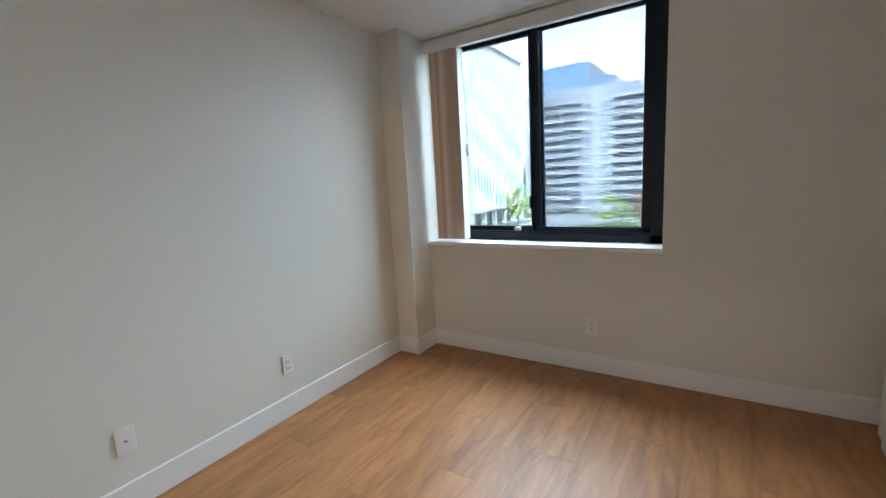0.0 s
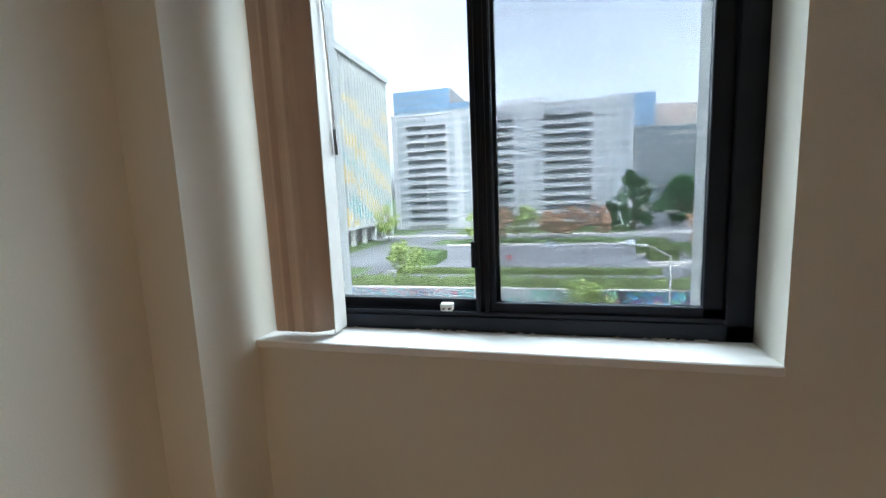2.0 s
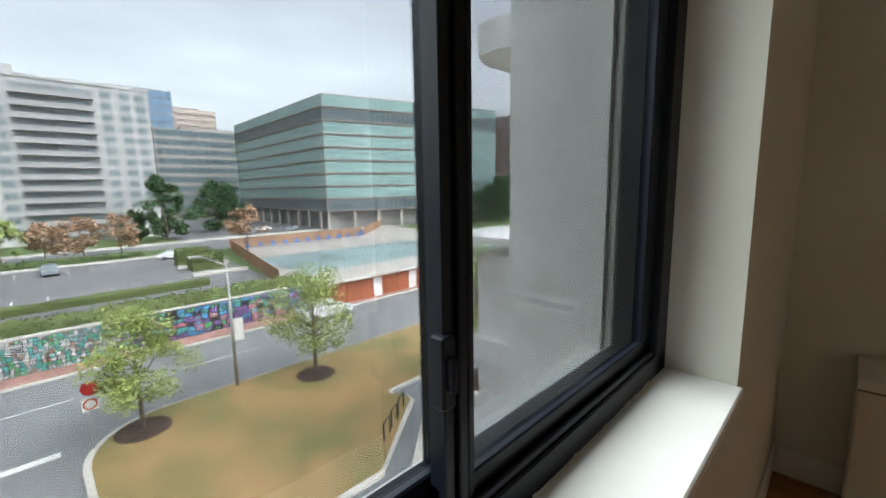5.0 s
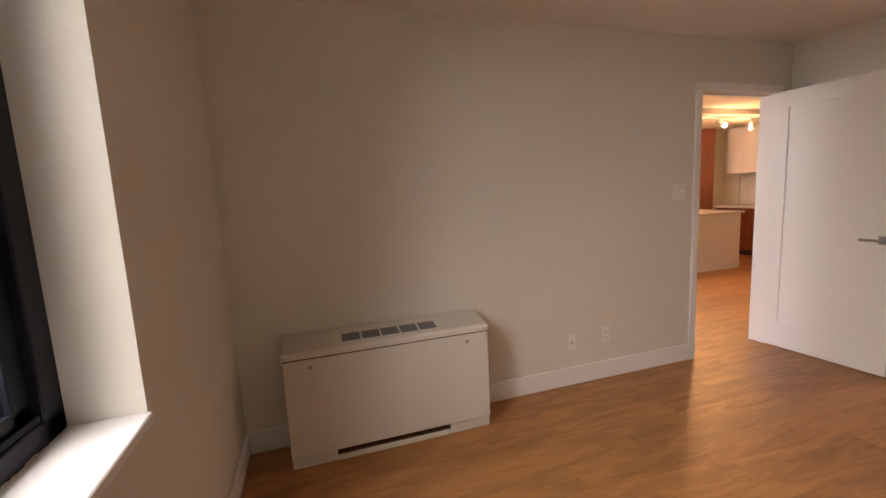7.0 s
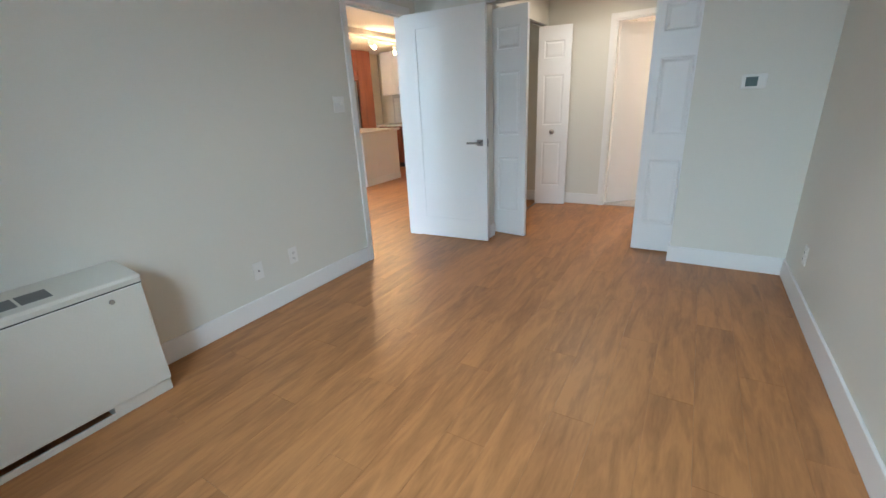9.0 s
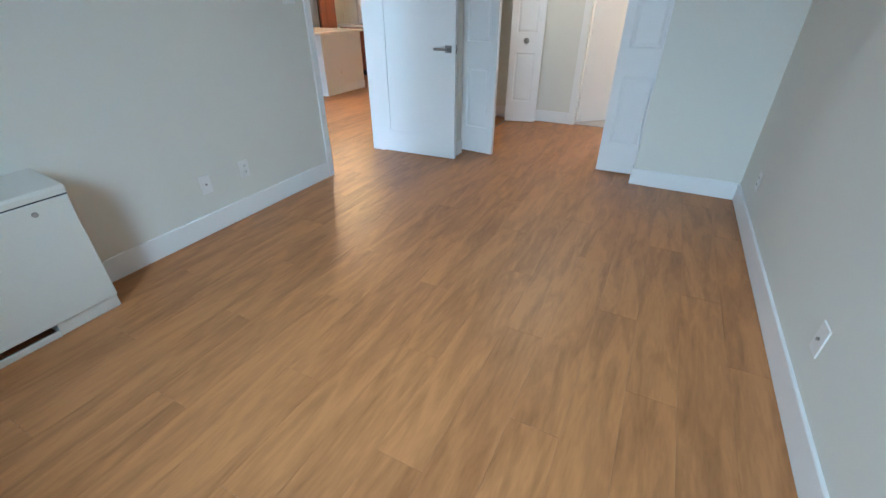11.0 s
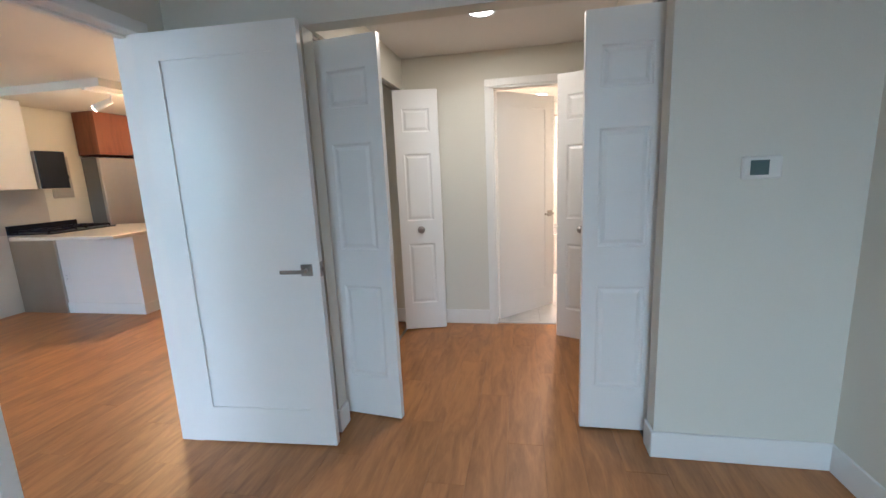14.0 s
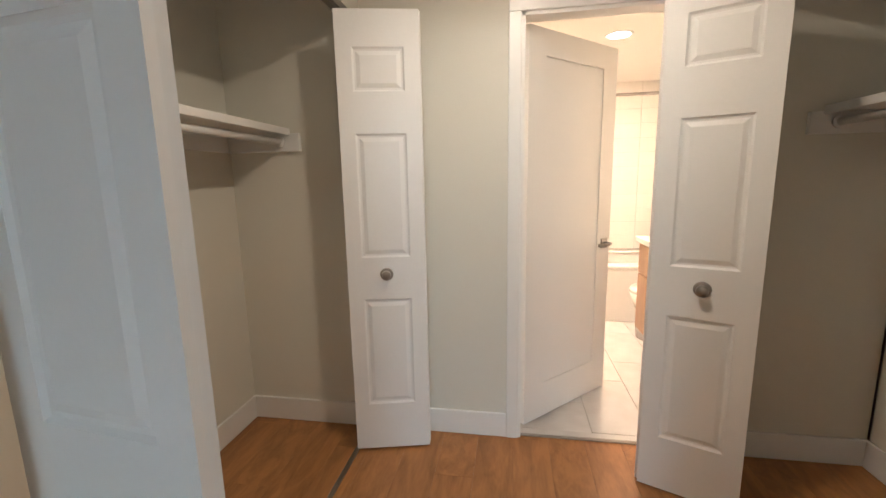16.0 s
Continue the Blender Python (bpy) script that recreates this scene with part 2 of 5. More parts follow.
BRICKPAVE = material("brick_paving", (0.36, 0.2, 0.17), 0.8, vary=0.15, scale=0.5, grain=8)
LINE = material("road_line", (0.7, 0.7, 0.68), 0.7, vary=0.1)
HEDGE = material("hedge_leaf", (0.1, 0.13, 0.04), 0.8, vary=0.4, scale=1, grain=6)
LEAF = material("tree_leaf", (0.32, 0.39, 0.12), 0.6, vary=0.35, scale=0.8, grain=5, bump=0)
LEAFDARK = material("dark_tree_leaf", (0.05, 0.11, 0.04), 0.6, vary=0.4, scale=0.5, grain=4, bump=0)
LEAFRUST = material("rust_tree_leaf", (0.38, 0.24, 0.15), 0.7, vary=0.35, scale=0.4, grain=4, bump=0)
BARK = material("bark", (0.13, 0.1, 0.075), 0.9, vary=0.2, scale=2, grain=20)
MULCH = material("mulch", (0.06, 0.04, 0.03), 0.95, vary=0.3)
FENCEWOOD = material("fence_board", (0.33, 0.19, 0.11), 0.8, vary=0.2, per_object=0.6)
POOLCOVER = material("pool_cover", (0.28, 0.37, 0.37), 0.5, scale=0.08, grain=0.5, bump=0, second=(0.11, 0.155, 0.165), low=0.6, high=0.85)
DECK = material("pool_deck", (0.38, 0.35, 0.32), 0.8, vary=0.06)
BLUE = material("blue_chair", (0.03, 0.18, 0.55), 0.5)
APTWHITE = material("apartment_concrete", (0.45, 0.45, 0.45), 0.8, vary=0.05, scale=0.1, grain=1)
APTWIN = material("apartment_window", (0.16, 0.2, 0.22), 0.45, vary=0.4, scale=0.15, grain=0.6, bump=0)
# darker grey carries the shade of the balcony recesses
APTBALC = material("apartment_balcony_shade", (0.22, 0.225, 0.235), 0.7, vary=0.2, scale=0.2, grain=1)
RAIL = material("balcony_panel", (0.32, 0.32, 0.33), 0.7, vary=0.1, scale=0.1, grain=1)
GLASSTEAL = material("teal_facade_glass", (0.3, 0.47, 0.46), 0.4, vary=0.2, scale=0.12, grain=0.8, bump=0, spec=0.4, per_object=0.2, second=(0.16, 0.3, 0.3))
BANDBROWN = material("brown_facade_band", (0.29, 0.255, 0.225), 0.7, vary=0.08, scale=0.1, grain=1)
GLASSDARK = material("dark_facade_glass", (0.09, 0.13, 0.15), 0.5, vary=0.3, scale=0.2, grain=0.8, bump=0, spec=0.25)
BANDGREY = material("facade_band", (0.46, 0.42, 0.38), 0.6, vary=0.06, scale=0.1, grain=1)
TOWERBLUE = material("blue_tower_glass", (0.12, 0.22, 0.34), 0.3, vary=0.25, scale=0.05, grain=0.4, bump=0)
DARKBAND = material("dark_office_band", (0.28, 0.265, 0.255), 0.6, vary=0.1, scale=0.1, grain=1)
PINKBAND = material("pink_office_band", (0.42, 0.32, 0.29), 0.7, vary=0.06, scale=0.1, grain=1)
FINWHITE = material("fin_white", (0.55, 0.55, 0.52), 0.7, vary=0.04, scale=0.2, grain=1)
YELLOW = material("yellow_panel", (0.62, 0.43, 0.06), 0.6, vary=0.08)
TEAL = material("teal_panel", (0.05, 0.3, 0.32), 0.6, vary=0.08)
PALE = material("pale_panel", (0.5, 0.52, 0.46), 0.6, vary=0.08)
CARWHITE = material("car_paint_white", (0.7, 0.72, 0.73), 0.25, coat=0.5, bump=0, vary=0.01)
CARSILVER = material("car_paint_silver", (0.36, 0.4, 0.44), 0.25, 0.4, coat=0.5, bump=0, vary=0.01)
RUBBER = material("tyre", (0.02, 0.02, 0.02), 0.8)
POST = material("galvanised_post", (0.4, 0.4, 0.38), 0.5, 0.4)
RED = material("sign_red", (0.5, 0.03, 0.03), 0.5)
SIGNWHITE = material("sign_white", (0.75, 0.75, 0.73), 0.5)
HUTRED = material("pool_house_wood", (0.36, 0.11, 0.05), 0.6, vary=0.12, per_object=0.4)


# ---- building blocks ----
def box(bm, x0, y0, z0, x1, y1, z1, bevel=0.0, seg=1):
    """A box between two corners, its edges rounded."""
    made = bmesh.ops.create_cube(bm, size=1.0)["verts"]
    for v in made:
        v.co = Vector(((x0 + x1) / 2 + v.co.x * abs(x1 - x0), (y0 + y1) / 2 + v.co.y * abs(y1 - y0), (z0 + z1) / 2 + v.co.z * abs(z1 - z0)))
    if bevel:
        edges = list({e for v in made for e in v.link_edges})
        bmesh.ops.bevel(bm, geom=edges, offset=bevel, segments=seg, profile=0.6, affect="EDGES")
    return bm


def rod(bm, a, b, r0, r1=None, n=12):
    """A round bar from a to b, tapered when r1 is given."""
    a, b = Vector(a), Vector(b)
    made = bmesh.ops.create_cone(bm, cap_ends=True, segments=n, radius1=r0, radius2=r0 if r1 is None else r1, depth=(b - a).length)["verts"]
    m = Matrix.Translation((a + b) / 2) @ (b - a).to_track_quat("Z", "Y").to_matrix().to_4x4()
    for v in made:
        v.co = m @ v.co
    return bm


def boxes(*dims, bevel=0.0):
    bm = bmesh.new()
    for d in dims:
        box(bm, *d, bevel=bevel)
    return bm


def finish(name, bm, mat, smooth=False):
    data = bpy.data.meshes.new(name)
    bm.normal_update()
    bm.to_mesh(data)
    bm.free()
    data.materials.append(mat)
    if smooth:
        for p in data.polygons:
            p.use_smooth = True
    return data


def part(name, bm, mat, parent, label="", smooth=False):
    """Links a bmesh as one mesh under a thing or a part, in the parent's own space."""
    ob = new(name, finish(name, bm, mat, smooth))
    ob.parent = parent
    return tagged(ob, label)


def thing(name, label, category, m=None, group="", kind=""):
    ob = new(name)
    ob.empty_display_size = 0.1
    ob.matrix_basis = m if m else Matrix()
    return tagged(ob, label, category, group, kind)


def solid(name, bm, mat, label, category, m=None, group="", kind="", smooth=False):
    ob = new(name, finish(name, bm, mat, smooth))
    ob.matrix_basis = m if m else Matrix()
    return tagged(ob, label, category, group, kind)


def structure(name, bm, mat, label):
    return solid(name, bm, mat, label, name.split("_")[0], kind="structure")


# ---- bedroom shell ----
XW, XE, YN, YS, ZC = -0.325, 2.712, 1.156, -3.03, 2.42
structure("wall_north", boxes((-0.43, YN, -0.1, -0.14, 1.5, 2.6), (1.532, YN, -0.1, 2.83, 1.5, 2.6), (-0.14, YN, -0.1, 1.532, 1.5, 0.855), (-0.14, YN, 2.4, 1.532, 1.5, 2.6)), WALL, "warm white painted wall around the window")
structure("wall_west", boxes((-0.43, -4.83, -0.1, XW, YN, 2.6)), WALL, "warm white painted side wall")
structure("wall_pilaster", boxes((XW, 0.893, 0, -0.14, YN, ZC)), WALL, "boxed-in white corner column beside the window")
structure("wall_east", boxes((XE, -2.085, -0.1, 2.83, YN, 2.6), (XE, -3.03, -0.1, 2.83, -2.865, 2.6), (XE, -2.865, 2.05, 2.83, -2.085, 2.6)), WALL, "warm white wall with the open doorway")
structure("wall_south", boxes((XW, -3.13, 0, 0.405, YS, 2.6), (1.985, -3.13, 0, 2.83, YS, 2.6), (0.405, -3.13, 2.06, 1.985, YS, 2.6)), WALL, "white wall with the wide opening to the closets")
structure("ceiling", boxes((XW, YS, ZC, XE, YN, 2.6)), CEIL, "flat white bedroom ceiling")
structure("ceiling_hall", boxes((-0.325, -4.725, 2.33, 2.83, -3.13, 2.45)), CEIL, "lower white ceiling over the dressing hall")
structure("wall_closet_header", boxes((1.99, -4.66, 2.075, 2.075, -3.13, 2.33), (1.99, -4.725, 0, 2.075, -4.66, 2.33)), WALL, "white header above the closet opening")
structure("wall_closet_header_2", boxes((0.335, -4.66, 2.075, 0.42, -3.13, 2.33), (0.335, -4.725, 0, 0.42, -4.66, 2.33)), WALL, "white header above the second closet opening")
structure("wall_bath", boxes((XW, -4.81, 0, 0.5, -4.725, 2.45), (1.237, -4.81, 0, 2.83, -4.725, 2.45), (0.5, -4.81, 2.05, 1.237, -4.725, 2.45)), WALL, "off-white end wall with the bathroom doorway")
structure("wall_closet_back", boxes((2.725, -7.4, 0, 2.83, -3.13, 2.6)), WALL, "off-white back wall of the closet")


def skirting(name, runs):
    bm = bmesh.new()
    for x0, y0, x1, y1 in runs:
        box(bm, x0, y0, 0.001, x1, y1, 0.132, bevel=0.0035)
    return structure(name, bm, TRIM, "tall white painted baseboard")


T = 0.014
skirting("baseboard_west", [(XW, YS + T, XW + T, 0.893 - T)])
skirting("baseboard_pilaster", [(XW, 0.893 - T, -0.14, 0.893), (-0.14, 0.893 - T, -0.14 + T, YN - T)])
skirting("baseboard_north", [(-0.14, YN - T, XE, YN)])
skirting("baseboard_east", [(XE - T, -2.03, XE, YN - T)])
skirting("baseboard_south", [(XW, YS, 0.405 + T, YS + T), (0.405, -3.13, 0.405 + T, YS), (1.985 - T, YS, 2.65, YS + T), (1.985 - T, -3.13, 1.985, YS)])
skirting("baseboard_bath", [(1.297, -4.725, 1.99, -4.725 + T), (0.42, -4.725, 0.436, -4.725 + T)])
skirting("baseboard_closet", [(2.075, -4.725, 2.725, -4.725 + T), (2.725 - T, -4.725 + T, 2.725, -3.13)])
skirting("baseboard_closet_2", [(XW, -4.725, 0.335, -4.725 + T), (XW, -4.725 + T, XW + T, -3.13)])


def casing(name, axis, face, a, b, top, sign, w=0.058, t=0.016):
    """Flat trim round a doorway: two uprights and a head."""
    bm = bmesh.new()
    for u0, u1, z0, z1 in ((a - w, a, 0, top), (b, b + w, 0, top), (a - w, b + w, top, top + w)):
        if axis == "y":
            box(bm, face, u0, z0, face + sign * t, u1, z1, bevel=0.003)
        else:
            box(bm, u0, face, z0, u1, face + sign * t, z1, bevel=0.003)
    return structure(name, bm, TRIM, "flat white door casing")


casing("trim_bedroom_door", "y", XE, -2.862, -2.088, 2.047, -1)
casing("trim_bath_door", "x", -4.725, 0.5, 1.237, 2.05, 1)
structure("trim_bedroom_jamb", boxes((XE - 0.004, -2.0895, 0, 2.834, -2.07, 2.046), (XE - 0.004, -2.88, 0, 2.834, -2.861, 2.046), (XE - 0.004, -2.88, 2.046, 2.834, -2.07, 2.062)), TRIM, "white door lining")
structure("trim_bedroom_stop", boxes((2.765, -2.1, 0, 2.8, -2.0895, 2.046), (2.765, -2.1, 2.034, 2.8, -2.861, 2.046)), TRIM, "white door stop strip")
structure("trim_bath_jamb", boxes((1.222, -4.814, 0, 1.24, -4.721, 2.05), (0.497, -4.814, 0, 0.515, -4.721, 2.05), (0.497, -4.814, 2.035, 1.24, -4.721, 2.053)), TRIM, "white door lining of the bathroom")

# ---- window ----
win = thing("window_1", "black metal sliding window with a white sill", "window", kind="structure")
bm = boxes((-0.1395, 1.325, 0.862, 1.53, 1.45, 0.925), (-0.1395, 1.325, 2.355, 1.53, 1.45, 2.402), (1.452, 1.325, 0.862, 1.5305, 1.45, 2.402), (-0.1395, 1.325, 0.862, -0.07, 1.45, 2.402), bevel=0.004)
part("window_frame", bm, BLACK, win, "black outer frame")
part("track", boxes((-0.07, 1.332, 0.925, 1.452, 1.34, 0.94), (-0.07, 1.376, 0.925, 1.452, 1.386, 0.938), bevel=0.002), BLACK, win)


def sash(name, x0, x1, y, lower, stile, rail):
    bm = boxes((x0, y - 0.016, lower, x0 + stile, y + 0.016, 2.355), (x1 - stile, y - 0.016, lower, x1, y + 0.016, 2.355), (x0, y - 0.016, lower, x1, y + 0.016, rail), (x0, y - 0.016, 2.325, x1, y + 0.016, 2.355), bevel=0.003)
    s = part(name, bm, BLACK, win, "black sash")
    p = part("pane", boxes((x0 + stile - 0.004, y - 0.003, rail - 0.004, x1 - stile + 0.004, y + 0.003, 2.329)), PANE, s, "glass tinted grey to dim the view outside")
    p.visible_shadow = False
    return s


right_sash = sash("sash", 0.668, 1.452, 1.362, 0.935, 0.058, 0.972)
left_sash = sash("sash", -0.075, 0.738, 1.402, 0.935, 0.046, 0.974)
sc = part("insect_screen", boxes((0.71, 1.438, 0.93, 1.45, 1.439, 2.355)), SCREEN, win, "fine grey insect mesh")
sc.visible_shadow = False
part("meeting_stile", boxes((0.655, 1.332, 0.94, 0.672, 1.348, 2.345), (0.688, 1.336, 0.94, 0.704, 1.348, 2.345), (0.71, 1.34, 0.94, 0.722, 1.35, 2.345), bevel=0.002), BLACK, right_sash)
part("latch", boxes((0.644, 1.322, 1.105, 0.668, 1.346, 1.2), (0.650, 1.312, 1.13, 0.662, 1.325, 1.175), bevel=0.003), BLACK, right_sash, "black latch")
part("sash_lock", boxes((0.525, 1.316, 0.944, 0.571, 1.346, 0.972), bevel=0.003), WHITEPLASTIC, win, "small white lock block")
part("lock_screw", rod(rod(bmesh.new(), (0.538, 1.317, 0.954), (0.538, 1.314, 0.954), 0.004), (0.558, 1.317, 0.954), (0.558, 1.314, 0.954), 0.004), DARKSLOT, win)
part("window_sill", boxes((-0.1395, 1.142, 0.838, 1.5318, 1.33, 0.868), bevel=0.004), SILL, win, "white painted sill")
bm = bmesh.new()
for i in range(26):
    x = random.uniform(0.17, 1.5)
    s = random.uniform(0.003, 0.008)
    box(bm, x, 1.319, 0.868, x + s * 2.4, 1.326, 0.868 + s * 0.6)
part("caulk_flake", bm, WHITEPLASTIC, win, "flaking white caulk")

# ---- vertical blind ----
blind = thing("vertical_blind", "brown vertical blind drawn into a narrow stack at the window", "blind", pose(0.0, 1.215, 0.0))
part("headrail", boxes((-0.115, -0.005, 2.318, 1.525, 0.05, 2.352), bevel=0.004), VALANCE, blind, "white headrail")
part("valance", boxes((-0.118, -0.045, 2.3, 1.528, -0.03, 2.384), (-0.118, -0.045, 2.384, 1.528, 0.078, 2.39), bevel=0.003), VALANCE, blind, "pale valance strip")
bm = bmesh.new()
grid = []
for k in range(7):
    u = -1 + k / 3
    grid.append((0.006 * (1 - u * u), 0.0445 * u))
front = [[bm.verts.new((x, y, z)) for x, y in grid] for z in (0.885, 2.32)]
back = [[bm.verts.new((x - 0.0015, y, z)) for x, y in grid] for z in (0.885, 2.32)]
for k in range(6):
    bm.faces.new((front[0][k], front[0][k + 1], front[1][k + 1], front[1][k]))
    bm.faces.new((back[0][k + 1], back[0][k], back[1][k], back[1][k + 1]))
vane_mesh = finish("vane", bm, VANE, True)
for i in range(13):
    v = new("vane", vane_mesh)
    v.parent = blind
    v.matrix_basis = pose(-0.052 + 0.0132 * i, 0.012 - 0.002 * (i % 3), 0, 0, 0, -50 + 2.5 * (i % 2) - 3 * (i % 5 == 2))
part("end_return", boxes((0.146, 0.0, 0.88, 0.151, 0.09, 2.31), bevel=0.002), VALANCE, blind, "white end vane")
bm = rod(bmesh.new(), (0.158, 0.05, 2.32), (0.16, 0.085, 1.62), 0.0035)
part("wand", bm, WHITEPLASTIC, blind, "thin grey wand", True)
part("wand_grip", rod(bmesh.new(), (0.16, 0.085, 1.62), (0.1605, 0.087, 1.53), 0.0065), GRILLE, blind, "dark grip", True)


# ---- outlets, switches, thermostat, smoke alarm ----
def outlet(m, group, kind="duplex"):
    label = {"duplex": "white duplex wall outlet with cover plate", "blank": "white blank wall plate with a small jack", "switch": "white double toggle light switch plate"}[kind]
    w = 0.058 if kind == "switch" else 0.036
    o = thing("light_switch" if kind == "switch" else "wall_outlet", label, "switch" if kind == "switch" else "outlet", m, group)
    part("cover_plate", boxes((-w, -0.006, -0.058, w, 0, 0.058), bevel=0.002), WHITEPLASTIC, o)
    if kind == "duplex":
        for z in (-0.02, 0.02):
            s = part("socket", boxes((-0.017, -0.0095, z - 0.014, 0.017, -0.0055, z + 0.014), bevel=0.003), WHITEPLASTIC, o)
            part("slot", boxes((-0.008, -0.0105, z - 0.003, -0.0055, -0.009, z + 0.006), (0.0055, -0.0105, z - 0.003, 0.008, -0.009, z + 0.006), (-0.002, -0.0105, z - 0.010, 0.002, -0.009, z - 0.006)), DARKSLOT, s)
    elif kind == "switch":
        for x in (-0.023, 0.023):
            part("toggle", boxes((x - 0.005, -0.02, -0.004, x + 0.005, -0.005, 0.012), bevel=0.002), WHITEPLASTIC, o)
    else:
        part("jack", rod(bmesh.new(), (0, -0.005, 0), (0, -0.013, 0), 0.006), NICKEL, o)
    return o


outlet(pose(1.125, YN, 0.322), "wall outlets")
outlet(pose(XW, -0.16, 0.32, 0, 0, 90), "wall outlets")
outlet(pose(XW, -0.982, 0.317, 0, 0, 90), "wall outlets", "blank")
outlet(pose(XW, -2.54, 0.322, 0, 0, 90), "wall outlets")
outlet(pose(XE, -1.249, 0.325, 0, 0, -90), "wall outlets")
outlet(pose(XE, -0.96, 0.315, 0, 0, -90), "wall outlets", "blank")
outlet(pose(XE, -1.9, 1.325, 0, 0, -90), "", "switch")

th = thing("thermostat", "white wall thermostat with a grey-green display", "thermostat", pose(0.06, YS, 1.33, 0, 0, 180))
part("housing", boxes((-0.07, -0.024, -0.046, 0.07, 0, 0.046), bevel=0.006), WHITEPLASTIC, th)
part("bezel", boxes((-0.052, -0.0265, -0.034, 0.026, -0.0235, 0.034), bevel=0.002), WHITEPLASTIC, th)
part("display", boxes((-0.046, -0.028, -0.029, 0.02, -0.026, 0.029)), LCD, th, "grey-green display")
sm = thing("smoke_alarm", "round white smoke alarm high on the wall", "smoke alarm", pose(1.2, YS, 2.275, -90, 0, 180))
bm = rod(rod(bmesh.new(), (0, 0, -0.002), (0, 0, 0.022), 0.064, 0.061, 28), (0, 0, 0.022), (0, 0, 0.038), 0.055, 0.044, 28)
for v in bm.verts:
    v.co.z = -v.co.z
bmesh.ops.reverse_faces(bm, faces=bm.faces)
alarm = part("housing", bm, WHITEPLASTIC, sm)
part("test_button", rod(bmesh.new(), (0.02, 0.02, -0.037), (0.02, 0.02, -0.041), 0.008), WHITEPLASTIC, sm)

# ---- heater under the east wall ----
hv = thing("fan_coil_heater", "beige metal fan coil heater against the wall", "heater", pose(2.7, 0.347, 0.0))
H0, H1 = -0.562, 0.562
part("cabinet", boxes((-0.245, H0, 0.068, 0.0, H1, 0.594), bevel=0.004), METALBEIGE, hv)
bm = bmesh.new()
prof = [(-0.248, 0.598), (-0.248, 0.62), (-0.238, 0.632), (0.0, 0.66), (0.0, 0.598)]
ends = [[bm.verts.new((x, y, z)) for x, z in prof] for y in (H0 - 0.002, H1 + 0.002)]
bm.faces.new(ends[0][::-1])
bm.faces.new(ends[1])
for i in range(5):
    j = (i + 1) % 5
    bm.faces.new((ends[0][i], ends[0][j], ends[1][j], ends[1][i]))
bmesh.ops.recalc_face_normals(bm, faces=bm.faces)
part("top_cover", bm, METALBEIGE, hv, "sloped top cover")
part("front_panel", boxes((-0.252, H0 + 0.003, 0.07, -0.244, H1 - 0.003, 0.592), bevel=0.003), METALBEIGE, hv)
for i in range(5):
    y0 = 0.255 - 0.108 * i
    z = lambda x: 0.632 + (x + 0.238) * 0.1176
    bm = bmesh.new()
    for k in range(13):
        y = y0 - 0.096 * k / 13
        vs = [bm.verts.new(c) for c in ((-0.186, y, z(-0.186) + 0.001), (-0.096, y, z(-0.096) + 0.001), (-0.096, y - 0.0035, z(-0.096) + 0.003), (-0.186, y - 0.0035, z(-0.186) + 0.003))]
        bm.faces.new(vs[::-1])
    bk = [bm.verts.new(c) for c in ((-0.188, y0 + 0.001, z(-0.188) + 0.0006), (-0.094, y0 + 0.001, z(-0.094) + 0.0006), (-0.094, y0 - 0.097, z(-0.094) + 0.0006), (-0.188, y0 - 0.097, z(-0.188) + 0.0006))]
    bm.faces.new(bk[::-1])
    part("grille", bm, GRILLE, hv, "dark slotted grille")
for y in (0.43, -0.43):
    part("lock", rod(bmesh.new(), (-0.251, y, 0.55), (-0.257, y, 0.55), 0.011), NICKEL, hv)
for y0, y1 in ((0.33, H1 - 0.003), (H0 + 0.003, -0.31)):
    part("plinth", boxes((-0.235, y0, 0.0, -0.02, y1, 0.066), bevel=0.003), METALBEIGE, hv)
part("toe_recess", boxes((-0.12, -0.31, 0.0, -0.02, 0.33, 0.066)), DARKSLOT, hv)
part("toe_lip", boxes((-0.238, -0.31, 0.0, -0.225, 0.33, 0.03), bevel=0.002), METALBEIGE, hv)
part("seam", boxes((-0.2475, H0 + 0.001, 0.5915, -0.23, H1 - 0.001, 0.5985)), DARKSLOT, hv)


# ---- doors ----
def lever(parent, x, z, y, toward):
    """Square rose and flat lever on one face; toward: which way the lever points along the leaf."""
    s = 1 if y > 0 else -1
    rose = part("handle", boxes((x - 0.028, y, z - 0.028, x + 0.028, y + s * 0.01, z + 0.028), bevel=0.0015), NICKEL, parent, "satin nickel lever handle")
    part("neck", rod(bmesh.new(), (x, y + s * 0.008, z), (x, y + s * 0.05, z), 0.009), NICKEL, rose, smooth=True)
    part("lever", boxes((min(x - toward * 0.012, x + toward * 0.115), y + s * 0.042, z - 0.009, max(x - toward * 0.012, x + toward * 0.115), y + s * 0.052, z + 0.009), bevel=0.003), NICKEL, rose)


